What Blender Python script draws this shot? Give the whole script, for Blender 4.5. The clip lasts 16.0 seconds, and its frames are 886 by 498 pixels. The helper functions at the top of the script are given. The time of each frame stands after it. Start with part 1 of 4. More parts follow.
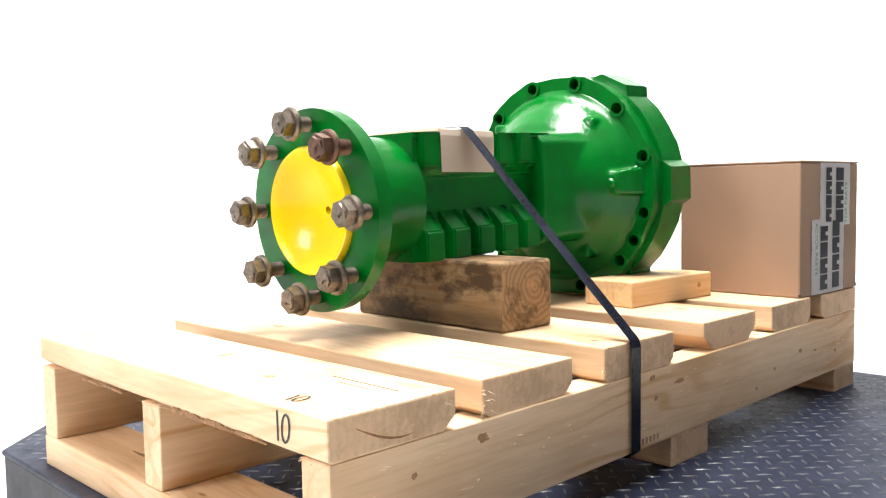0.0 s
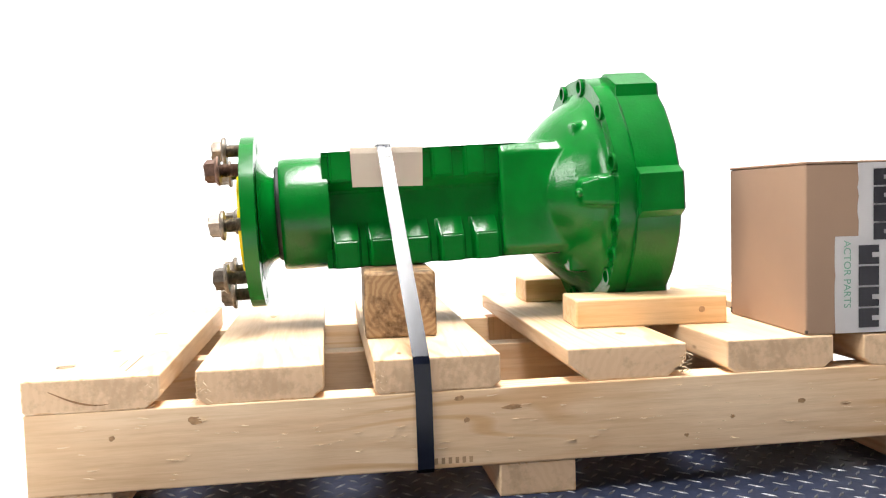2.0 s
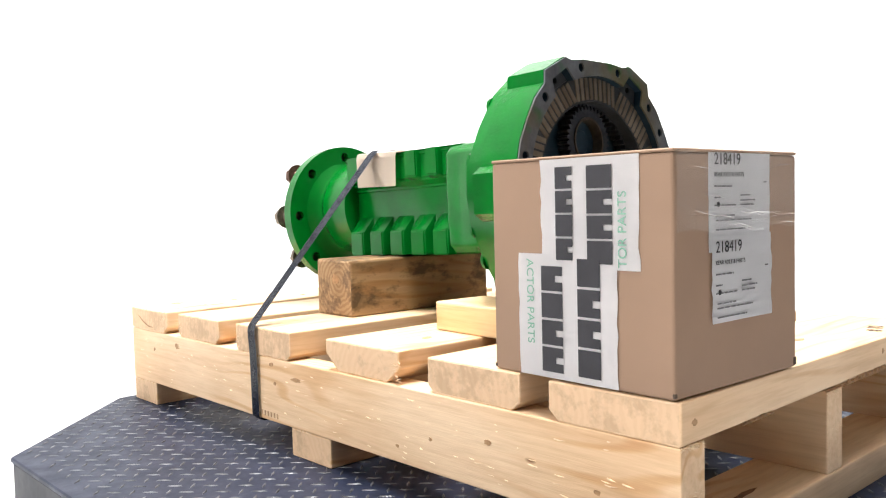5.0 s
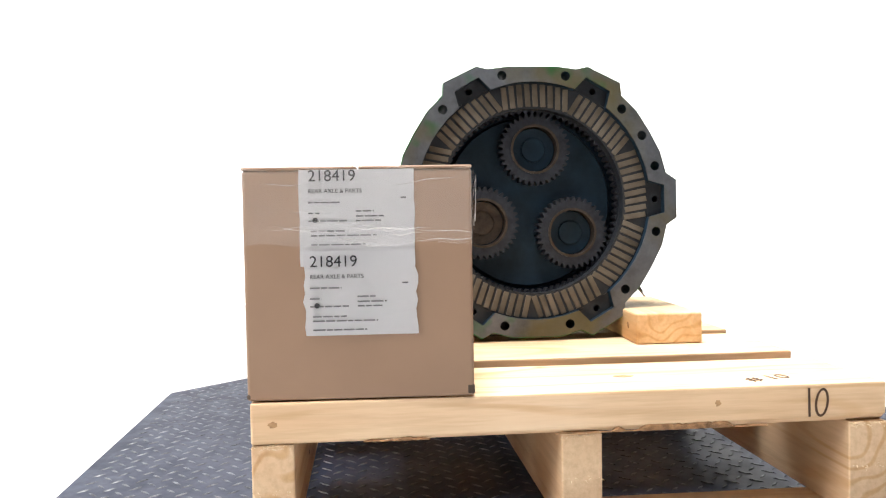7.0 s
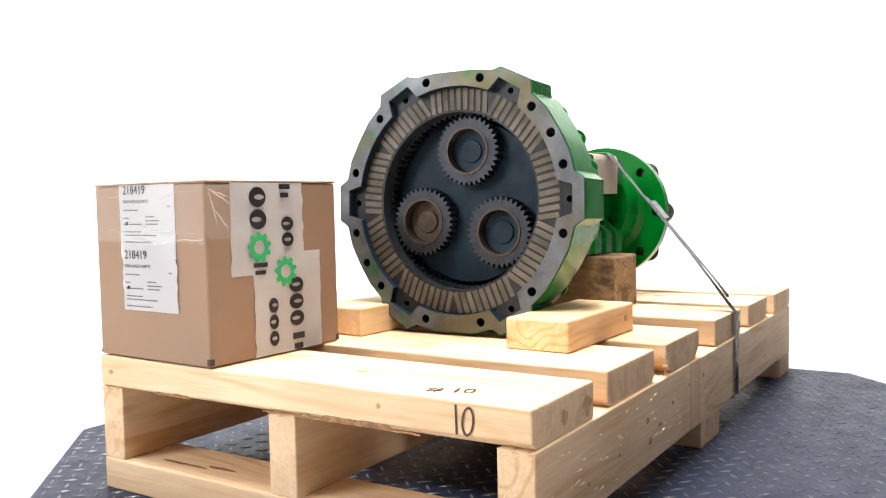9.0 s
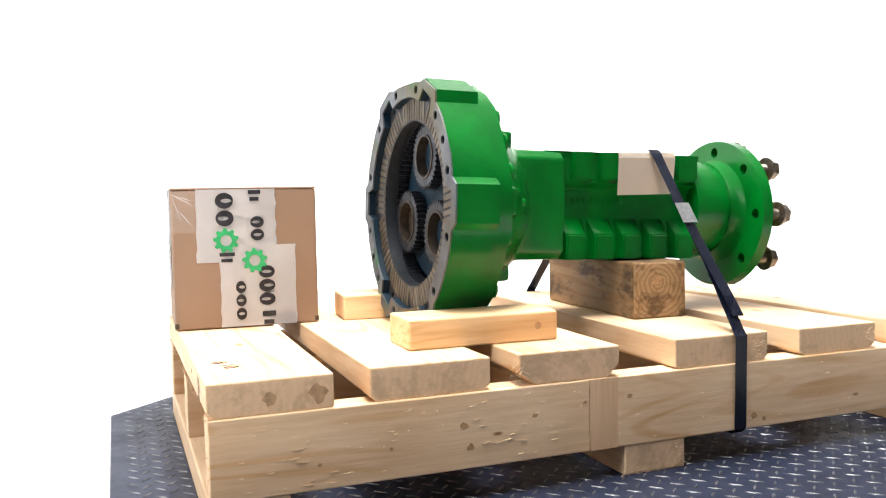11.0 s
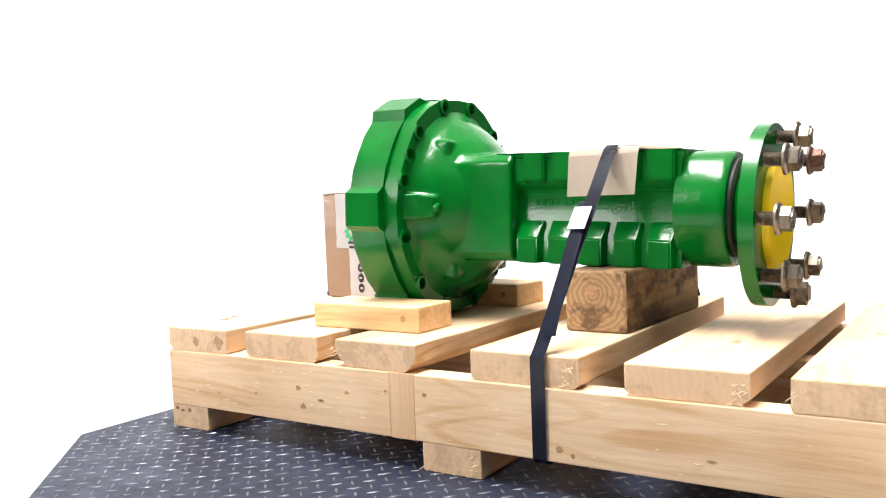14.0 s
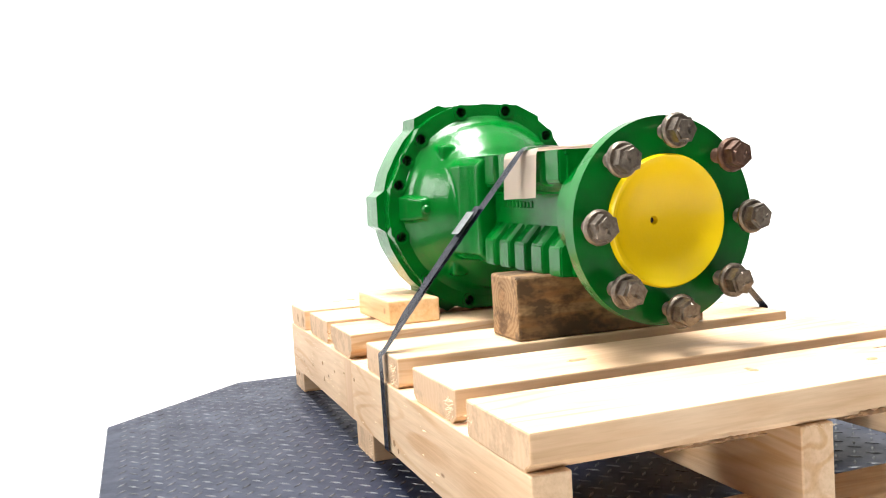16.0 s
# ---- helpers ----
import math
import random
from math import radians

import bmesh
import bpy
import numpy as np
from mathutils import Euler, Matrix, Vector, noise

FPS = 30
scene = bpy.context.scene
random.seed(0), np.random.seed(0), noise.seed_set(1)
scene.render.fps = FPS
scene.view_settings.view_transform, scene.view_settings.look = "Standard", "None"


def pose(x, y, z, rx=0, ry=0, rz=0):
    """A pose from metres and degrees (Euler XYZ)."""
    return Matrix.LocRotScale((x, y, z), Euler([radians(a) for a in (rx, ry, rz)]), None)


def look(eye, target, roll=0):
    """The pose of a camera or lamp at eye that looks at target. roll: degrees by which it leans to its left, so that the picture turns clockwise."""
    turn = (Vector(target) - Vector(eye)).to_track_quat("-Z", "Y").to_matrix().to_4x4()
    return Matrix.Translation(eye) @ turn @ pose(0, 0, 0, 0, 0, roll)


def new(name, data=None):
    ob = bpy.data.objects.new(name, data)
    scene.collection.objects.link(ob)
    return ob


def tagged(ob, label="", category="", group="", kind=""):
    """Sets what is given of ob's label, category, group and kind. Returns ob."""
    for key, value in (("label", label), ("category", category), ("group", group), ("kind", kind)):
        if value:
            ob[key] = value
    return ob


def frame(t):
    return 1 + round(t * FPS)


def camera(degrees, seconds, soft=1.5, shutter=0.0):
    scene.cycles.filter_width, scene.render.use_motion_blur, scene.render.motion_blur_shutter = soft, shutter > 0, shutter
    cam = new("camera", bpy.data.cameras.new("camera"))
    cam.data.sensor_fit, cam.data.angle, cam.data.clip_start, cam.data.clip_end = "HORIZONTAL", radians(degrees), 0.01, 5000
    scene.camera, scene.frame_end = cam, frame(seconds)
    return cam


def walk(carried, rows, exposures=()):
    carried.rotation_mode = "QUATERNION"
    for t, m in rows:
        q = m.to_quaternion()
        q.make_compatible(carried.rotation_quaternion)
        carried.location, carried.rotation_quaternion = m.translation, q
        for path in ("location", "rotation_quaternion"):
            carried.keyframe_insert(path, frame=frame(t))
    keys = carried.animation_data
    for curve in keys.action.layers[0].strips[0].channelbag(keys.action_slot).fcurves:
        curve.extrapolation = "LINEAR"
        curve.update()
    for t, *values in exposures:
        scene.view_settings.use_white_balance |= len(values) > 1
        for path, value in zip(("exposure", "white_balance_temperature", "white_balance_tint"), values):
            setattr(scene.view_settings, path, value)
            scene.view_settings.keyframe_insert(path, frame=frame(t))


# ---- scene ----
cam = camera(55.12, 16.0, soft=1.15)
PATH = [
    (0, (0.011, -1.304, 0.337), (-0.142, 0.685, 0.203), -1.03),
    (0.5, (0.014, -1.305, 0.344), (-0.154, 0.683, 0.202), -1.12),
    (1, (0.012, -1.304, 0.345), (-0.147, 0.685, 0.212), -1.42),
    (1.5, (0.012, -1.303, 0.348), (-0.139, 0.687, 0.218), -1.60),
    (2, (0.008, -1.305, 0.344), (-0.142, 0.685, 0.224), -1.63),
    (2.5, (0.010, -1.304, 0.340), (-0.148, 0.687, 0.227), -1.45),
    (3, (0.013, -1.299, 0.342), (-0.147, 0.691, 0.223), -1.53),
    (5.5, (0.006, -1.301, 0.333), (-0.152, 0.691, 0.231), -1.38),
    (6, (0.004, -1.298, 0.332), (-0.162, 0.693, 0.240), -1.47),
    (6.5, (0.002, -1.297, 0.333), (-0.173, 0.693, 0.246), -1.15),
    (7, (0.000, -1.295, 0.332), (-0.185, 0.694, 0.247), -1.02),
    (7.5, (-0.004, -1.293, 0.333), (-0.196, 0.696, 0.240), -0.96),
    (8, (-0.005, -1.295, 0.336), (-0.201, 0.693, 0.238), -1.03),
    (8.5, (-0.003, -1.294, 0.339), (-0.207, 0.692, 0.236), -1.05),
    (9, (0.005, -1.297, 0.346), (-0.215, 0.688, 0.233), -1.26),
    (11.5, (-0.017, -1.295, 0.353), (-0.204, 0.692, 0.231), -1.08),
    (12, (-0.015, -1.294, 0.354), (-0.201, 0.693, 0.228), -1.01),
    (12.5, (-0.019, -1.296, 0.355), (-0.190, 0.692, 0.231), -1.40),
    (13, (0.001, -1.301, 0.359), (-0.187, 0.686, 0.231), -1.89),
    (13.5, (0.008, -1.305, 0.357), (-0.185, 0.682, 0.232), -2.08),
    (14, (0.011, -1.314, 0.361), (-0.177, 0.674, 0.235), -2.34),
    (14.5, (0.010, -1.314, 0.361), (-0.170, 0.674, 0.235), -2.68),
    (15, (-0.002, -1.317, 0.358), (-0.157, 0.674, 0.238), -2.87),
    (15.5, (0.014, -1.321, 0.361), (-0.161, 0.668, 0.236), -3.08),
    (16, (0.009, -1.326, 0.355), (-0.155, 0.665, 0.243), -3.47)
]
walk(cam, [(t, look(eye, target, roll)) for t, eye, target, roll in PATH])

# The turntable turns about the world's z axis; plans below are drawn in the pallet's own axes.
AX, AY = 0.5927, 0.3403
TURN_START, TURN_RATE = 49.199, -18.411
ON_TABLE = {}


def turn(t):
    return pose(0, 0, 0, 0, 0, TURN_START + TURN_RATE * t) @ pose(-AX, -AY, 0)


# ---- light ----
world = bpy.data.worlds.new("world")
scene.world = world
world.use_nodes = True
world.node_tree.nodes["Background"].inputs[0].default_value = (1, 1, 1, 1)
world.node_tree.nodes["Background"].inputs[1].default_value = 0.5


def area_lamp(name, eye, target, sx, sy, watts, colour=(1, 1, 1)):
    data = bpy.data.lights.new(name, "AREA")
    data.shape, data.size, data.size_y, data.energy, data.color = "RECTANGLE", sx, sy, watts, colour
    ob = new(name, data)
    ob.matrix_basis = look(eye, target)
    return ob


area_lamp("ceiling_lamp", (-0.1, -0.2, 2.35), (-0.1, -0.199, 0.2), 0.62, 1.7, 158, (1.0, 0.98, 0.955))
area_lamp("key_lamp", (-2.3, -1.6, 1.6), (0, 0, 0.2), 1.0, 1.0, 60, (1.0, 0.98, 0.96))


# ---- materials ----
def material(name, rough=0.5, metal=0.0):
    m = bpy.data.materials.new(name)
    m.use_nodes = True
    nt = m.node_tree
    b = nt.nodes["Principled BSDF"]
    b.inputs["Roughness"].default_value, b.inputs["Metallic"].default_value = rough, metal
    return m, nt, b


def node(nt, kind, **values):
    n = nt.nodes.new(kind)
    for key, value in values.items():
        n.inputs[key].default_value = value
    return n


def ramp(nt, source, stops):
    n = nt.nodes.new("ShaderNodeValToRGB")
    e = n.color_ramp.elements
    while len(e) < len(stops):
        e.new(0.5)
    for el, (p, c) in zip(e, stops):
        el.position, el.color = p, (*c, 1) if len(c) == 3 else c
    nt.links.new(source, n.inputs[0])
    return n


def coords(nt, scale=(1, 1, 1), vary=True):
    """Object coordinates, shifted at random from object to object."""
    tc = nt.nodes.new("ShaderNodeTexCoord")
    out = tc.outputs["Object"]
    if vary:
        info, add = nt.nodes.new("ShaderNodeObjectInfo"), nt.nodes.new("ShaderNodeVectorMath")
        mul = nt.nodes.new("ShaderNodeMath")
        mul.operation, mul.inputs[1].default_value = "MULTIPLY", 7.3
        nt.links.new(info.outputs["Random"], mul.inputs[0])
        nt.links.new(out, add.inputs[0])
        nt.links.new(mul.outputs[0], add.inputs[1])
        out = add.outputs[0]
    mp = nt.nodes.new("ShaderNodeMapping")
    mp.inputs["Scale"].default_value = scale
    nt.links.new(out, mp.inputs["Vector"])
    return mp.outputs[0]


def mix(nt, fac, a, b, blend="MIX"):
    n = nt.nodes.new("ShaderNodeMix")
    n.data_type, n.blend_type = "RGBA", blend
    for socket, value in ((n.inputs[0], fac), (n.inputs[6], a), (n.inputs[7], b)):
        if isinstance(value, (int, float)):
            socket.default_value = value
        elif isinstance(value, tuple):
            socket.default_value = (*value, 1)
        else:
            nt.links.new(value, socket)
    return n.outputs[2]


def bump(nt, b, height, strength=0.3, distance=0.002):
    n = node(nt, "ShaderNodeBump", Strength=strength, Distance=distance)
    nt.links.new(height, n.inputs["Height"])
    nt.links.new(n.outputs[0], b.inputs["Normal"])


def noise_tex(nt, vec, scale, detail=4.0, rough=0.55):
    n = node(nt, "ShaderNodeTexNoise", Scale=scale, Detail=detail, Roughness=rough)
    nt.links.new(vec, n.inputs["Vector"])
    return n.outputs["Fac"]


def wood(name, along, pale, mid, dark, knots=0.035, rough=0.62, stain=None, figure=0.7):
    """Sawn softwood with its grain along an axis."""
    m, nt, b = material(name, rough)
    s = [26.0, 26.0, 26.0]
    s["xyz".index(along)] = 1.6
    v = coords(nt, tuple(s))
    n1 = noise_tex(nt, v, 1.0, 5, 0.6)
    n2 = noise_tex(nt, v, 6.0, 3, 0.7)
    base = ramp(nt, n1, [(0.28, dark), (0.44, mid), (0.62, pale), (0.72, mid)]).outputs[0]
    fine = ramp(nt, n2, [(0.32, (0.78, 0.72, 0.64)), (0.58, (1, 1, 1))]).outputs[0]
    col = mix(nt, 0.55, base, fine, "MULTIPLY")
    f = [9.0, 9.0, 9.0]
    f["xyz".index(along)] = 1.1
    flow = noise_tex(nt, coords(nt, tuple(f)), 1.0, 2, 0.45)
    bands = nt.nodes.new("ShaderNodeMath")
    bands.operation, bands.inputs[1].default_value = "MULTIPLY", 95.0
    wave = nt.nodes.new("ShaderNodeMath")
    wave.operation = "SINE"
    nt.links.new(flow, bands.inputs[0])
    nt.links.new(bands.outputs[0], wave.inputs[0])
    where = ramp(nt, noise_tex(nt, coords(nt, (3.0, 3.0, 3.0)), 1.0, 2), [(0.42, (0, 0, 0)), (0.6, (figure,) * 3)]).outputs[0]
    lines = ramp(nt, wave.outputs[0], [(0.35, (1, 1, 1)), (0.95, (0.80, 0.64, 0.46))]).outputs[0]
    col = mix(nt, where, col, mix(nt, 1.0, col, lines, "MULTIPLY"))
    k = [15.0, 15.0, 15.0]
    k["xyz".index(along)] = 5.5
    vor = node(nt, "ShaderNodeTexVoronoi", Scale=1.0)
    nt.links.new(coords(nt, tuple(k)), vor.inputs["Vector"])
    spot = ramp(nt, vor.outputs["Distance"], [(knots * 0.6, (1, 1, 1)), (knots * 1.6, (0, 0, 0))]).outputs[0]
    col = mix(nt, spot, col, (0.23, 0.105, 0.04))
    blotch = noise_tex(nt, coords(nt, (5, 5, 5)), 1.0, 2)
    tint = ramp(nt, blotch, [(0.36, (0.86, 0.79, 0.71)), (0.64, (1.0, 1.0, 1.0))]).outputs[0]
    col = mix(nt, 0.8, col, tint, "MULTIPLY")
    if stain:
        st = ramp(nt, noise_tex(nt, coords(nt, (19, 13, 24)), 1.0, 4, 0.7), [(0.47, (0, 0, 0)), (0.60, (0.95,) * 3)]).outputs[0]
        col = mix(nt, st, col, stain)
    nt.links.new(col, b.inputs["Base Color"])
    bump(nt, b, n2, 0.25, 0.0015)
    return m


def end_grain(name, pale, dark, centre, scale=230.0, dirt=0.85, wild=5.0):
    """Growth rings round a pith."""
    m, nt, b = material(name, 0.75)
    tc = nt.nodes.new("ShaderNodeTexCoord")
    mp = nt.nodes.new("ShaderNodeMapping")
    mp.inputs["Location"].default_value = [-c for c in centre]
    nt.links.new(tc.outputs["Object"], mp.inputs["Vector"])
    w = node(nt, "ShaderNodeTexWave", Scale=scale / 6.283, Distortion=wild, Detail=3.0)
    w.inputs["Detail Scale"].default_value = 1.4
    w.wave_type, w.rings_direction = "RINGS", "Y"
    nt.links.new(mp.outputs[0], w.inputs["Vector"])
    base = ramp(nt, w.outputs["Fac"], [(0.25, dark), (0.75, pale)]).outputs[0]
    n = noise_tex(nt, coords(nt, (34, 34, 34)), 1.0, 4, 0.7)
    col = mix(nt, ramp(nt, n, [(0.48, (0, 0, 0)), (0.62, (dirt,) * 3)]).outputs[0], base, (0.10, 0.055, 0.025))
    nt.links.new(col, b.inputs["Base Color"])
    bump(nt, b, n, 0.25, 0.0012)
    return m


def painted(name, colour, rough=0.28, peel=0.35, worn=None, deep=0.72):
    """Sprayed enamel over a casting."""
    m, nt, b = material(name, rough)
    b.inputs["Coat Weight"].default_value, b.inputs["Coat Roughness"].default_value = 0.15, 0.05
    b.inputs["Specular IOR Level"].default_value = 0.24
    v = coords(nt, (1, 1, 1), False)
    big = noise_tex(nt, v, 14.0, 3)
    c2 = tuple(c * deep for c in colour)
    col = ramp(nt, big, [(0.35, c2), (0.65, colour)]).outputs[0]
    if worn:
        w = ramp(nt, noise_tex(nt, v, 55.0, 5, 0.7), [(0.60, (0, 0, 0)), (0.72, (1, 1, 1))]).outputs[0]
        col = mix(nt, w, col, worn)
    nt.links.new(col, b.inputs["Base Color"])
    add = nt.nodes.new("ShaderNodeMath")
    nt.links.new(noise_tex(nt, v, 260.0, 3, 0.6), add.inputs[0])
    lumps = nt.nodes.new("ShaderNodeMath")
    lumps.operation, lumps.inputs[1].default_value = "MULTIPLY", 0.55
    nt.links.new(noise_tex(nt, v, 60.0, 2, 0.5), lumps.inputs[0])
    nt.links.new(lumps.outputs[0], add.inputs[1])
    bump(nt, b, add.outputs[0], peel, 0.0011)
    return m


def metal(name, colour, rough=0.35, metallic=1.0, scale=60.0, spread=0.6):
    m, nt, b = material(name, rough, metallic)
    v = coords(nt, (1, 1, 1))
    n = noise_tex(nt, v, scale, 5, 0.65)
    nt.links.new(ramp(nt, n, [(0.3, tuple(c * spread for c in colour)), (0.7, colour)]).outputs[0], b.inputs["Base Color"])
    r = ramp(nt, n, [(0.3, (rough + 0.18,) * 3), (0.7, (rough,) * 3)]).outputs[0]
    nt.links.new(r, b.inputs["Roughness"])
    bump(nt, b, noise_tex(nt, v, scale * 4, 3), 0.15, 0.0006)
    return m


def coloured(name, colour, rough=0.6, spread=0.85, scale=30.0, bumps=0.1):
    m, nt, b = material(name, rough)
    v = coords(nt, (1, 1, 1))
    n = noise_tex(nt, v, scale, 4)
    nt.links.new(ramp(nt, n, [(0.3, tuple(c * spread for c in colour)), (0.7, colour)]).outputs[0], b.inputs["Base Color"])
    if bumps:
        bump(nt, b, noise_tex(nt, v, scale * 6, 3), bumps, 0.001)
    return m


PINE = ((0.81, 0.61, 0.405), (0.765, 0.55, 0.35), (0.68, 0.455, 0.27))
WOOD_Y = wood("pine_deck", "y", *PINE)
WOOD_X = wood("pine_stringer", "x", *PINE, knots=0.03)
WOOD_JOINT = wood("pine_splice", "z", (0.75, 0.53, 0.34), (0.69, 0.465, 0.285), (0.59, 0.37, 0.21))
WOOD_CHOCK = wood("pine_offcut", "x", (0.84, 0.62, 0.37), (0.76, 0.52, 0.28), (0.62, 0.38, 0.18))
OLD_WOOD = wood("weathered_timber", "y", (0.36, 0.235, 0.12), (0.27, 0.165, 0.075), (0.15, 0.085, 0.036), 0.03, 0.7, (0.060, 0.034, 0.014))
PINE_END = end_grain("pine_end", (0.66, 0.455, 0.285), (0.635, 0.43, 0.265), (0.13, 0, 0.11), 210.0, 0.25, 7.0)
OLD_END = end_grain("timber_end", (0.36, 0.232, 0.118), (0.275, 0.165, 0.08), (0.004, 0, 0.052), 260.0, 0.9, 5.0)
GREEN = painted("green_enamel", (0.0002, 0.136, 0.0135), 0.15, 0.40)
GREEN_SMOOTH = painted("green_enamel_turned", (0.0002, 0.130, 0.0130), 0.22, 0.16)
YELLOW = painted("yellow_enamel", (0.84, 0.62, 0.006), 0.26, 0.2, None, 0.93)
FACE_STEEL = metal("machined_iron", (0.165, 0.178, 0.198), 0.42, 0.7, 22.0, 0.5)
# the bluish shade inside the gear case is mixed into DARK_IRON's colour
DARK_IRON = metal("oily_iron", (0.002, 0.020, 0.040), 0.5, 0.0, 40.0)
RING_IRON = metal("oily_ring", (0.030, 0.036, 0.044), 0.42, 0.4, 18.0, 0.5)
GEAR_STEEL = metal("gear_steel", (0.056, 0.062, 0.076), 0.38, 0.8, 90.0)
GEAR_BRASS = metal("bearing_bronze", (0.10, 0.078, 0.062), 0.4, 0.8, 90.0)
TAN = metal("friction_lining", (0.165, 0.138, 0.105), 0.5, 0.35, 14.0, 0.4)
BOLT_STEEL = metal("zinc_bolt", (0.27, 0.225, 0.18), 0.34, 0.9, 120.0, 0.4)
BOLT_RUST = metal("brown_bolt", (0.16, 0.092, 0.066), 0.42, 0.75, 120.0, 0.5)
PLATE = metal("tread_plate_paint", (0.0125, 0.0185, 0.043), 0.42, 0.0, 22.0, 0.55)
TREAD = metal("tread_worn", (0.22, 0.225, 0.24), 0.34, 0.6, 45.0, 0.15)
SKIRT = metal("skirt_paint", (0.032, 0.034, 0.044), 0.5, 0.0, 12.0, 0.7)
for dull in (PLATE, SKIRT, DARK_IRON):
    dull.node_tree.nodes["Principled BSDF"].inputs["Specular IOR Level"].default_value = 0.32
CARTON = coloured("kraft_board", (0.290, 0.181, 0.116), 0.72, 0.88, 9.0, 0.06)
GAP_SHADE = coloured("kraft_edge", (0.07, 0.045, 0.03), 0.8, 0.6)
PAPER = coloured("white_paper", (0.86, 0.85, 0.87), 0.5, 0.93, 14.0, 0.12)
TAPE = coloured("printed_tape_white", (0.86, 0.83, 0.83), 0.4, 0.9, 18.0, 0.12)
INK = coloured("black_ink", (0.018, 0.016, 0.022), 0.5, 0.6, 80.0, 0)
GREY_INK = coloured("grey_ink", (0.17, 0.17, 0.18), 0.6, 0.7, 300.0, 0)
MARKER = coloured("brown_marker", (0.10, 0.045, 0.02), 0.6, 0.5, 120.0, 0)
GREEN_INK = coloured("green_ink", (0.03, 0.42, 0.14), 0.5, 0.8, 60.0, 0)
PALE_INK = coloured("pale_green_ink", (0.22, 0.45, 0.33), 0.5, 0.8, 60.0, 0)
STRAP = coloured("black_strap", (0.012, 0.016, 0.034), 0.2, 0.85, 90.0, 0.02)
CLIP = metal("bright_clip", (0.75, 0.76, 0.78), 0.28, 0.9, 200.0, 0.7)
CARD = coloured("pale_board", (0.74, 0.64, 0.54), 0.75, 0.94, 16.0, 0.1)
KNOT = coloured("knot_wood", (0.50, 0.29, 0.14), 0.7, 0.55, 160.0, 0.1)
STAIN = coloured("brown_stain", (0.50, 0.31, 0.17), 0.75, 0.55, 90.0, 0.2)
BARK = coloured("brown_bark", (0.36, 0.19, 0.085), 0.85, 0.4, 150.0, 0.5)
FIBRE = coloured("splinter_wood", (0.85, 0.67, 0.45), 0.8, 0.9, 200.0, 0)
WHITE = coloured("white_studio_paint", (0.88, 0.88, 0.88), 0.7, 0.98, 3.0, 0.03)
WALL = coloured("grey_wall_paint", (0.14, 0.14, 0.145), 0.75, 0.96, 2.0, 0.03)
BLACK = coloured("black_rubber", (0.012, 0.012, 0.014), 0.55, 0.6, 90.0, 0.1)

# overspray and oil on the machined rim
rim_nt = FACE_STEEL.node_tree
rim_b = rim_nt.nodes["Principled BSDF"]
rim_col = rim_b.inputs["Base Color"].links[0].from_socket
rim_oil = ramp(rim_nt, noise_tex(rim_nt, coords(rim_nt, (9, 9, 9), False), 1.0, 3), [(0.5, (0, 0, 0)), (0.66, (0.75,) * 3)]).outputs[0]
rim_spray = ramp(rim_nt, noise_tex(rim_nt, coords(rim_nt, (7, 7, 7), False), 1.7, 3), [(0.58, (0, 0, 0)), (0.68, (0.8,) * 3)]).outputs[0]
rim_mix = mix(rim_nt, rim_oil, rim_col, (0.125, 0.105, 0.045))
rim_nt.links.new(mix(rim_nt, rim_spray, rim_mix, (0.02, 0.13, 0.035)), rim_b.inputs["Base Color"])

film_m, film_nt, film_b = material("clear_packing_film", 0.12)
film_b.inputs["Alpha"].default_value = 0.09
film_b.inputs["Base Color"].default_value = (0.9, 0.88, 0.86, 1)
bump(film_nt, film_b, noise_tex(film_nt, coords(film_nt, (9, 9, 40)), 1.0, 3), 0.9, 0.01)
FILM = film_m
# white colour paints the shine along creases in the clear film
CREASE, crease_nt, crease_b = material("bright_film_crease", 0.25)
crease_b.inputs["Alpha"].default_value = 0.55
crease_b.inputs["Base Color"].default_value = (0.95, 0.92, 0.9, 1)

# the backdrop's brightness is its own emission; no lamps stand on it
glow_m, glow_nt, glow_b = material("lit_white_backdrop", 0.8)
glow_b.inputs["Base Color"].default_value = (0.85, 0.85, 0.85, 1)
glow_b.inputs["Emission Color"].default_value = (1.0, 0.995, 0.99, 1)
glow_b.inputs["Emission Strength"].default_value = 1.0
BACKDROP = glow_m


# ---- building helpers ----
def thing(name, home, label, category, group=""):
    ob = tagged(new(name), label, category, group)
    ob.matrix_basis = home
    ON_TABLE[ob.name] = (ob, home.copy())
    return ob


def root_of(ob):
    while ob.parent:
        ob = ob.parent
    return ob


def part(name, bm, mats, parent, label="", local=False, smooth=None):
    """One mesh under a thing or a part. The bmesh is in the pallet's axes, or in the thing's own when local."""
    home = root_of(parent)
    if not local and home.name in ON_TABLE:
        bmesh.ops.transform(bm, matrix=ON_TABLE[home.name][1].inverted(), verts=bm.verts)
    bmesh.ops.recalc_face_normals(bm, faces=bm.faces)
    me = bpy.data.meshes.new(name)
    bm.to_mesh(me)
    bm.free()
    for m in mats if isinstance(mats, (list, tuple)) else (mats,):
        me.materials.append(m)
    if smooth is not None:
        me.shade_smooth()
        me.set_sharp_from_angle(angle=radians(smooth))
    ob = new(name, me)
    ob.parent = parent
    return tagged(ob, label)


def again(ob, parent, m):
    """Another part on the same mesh."""
    o = new(ob.name.split(".")[0], ob.data)
    o.parent = parent
    o.matrix_basis = m
    for key in ("label",):
        if key in ob:
            o[key] = ob[key]
    return o


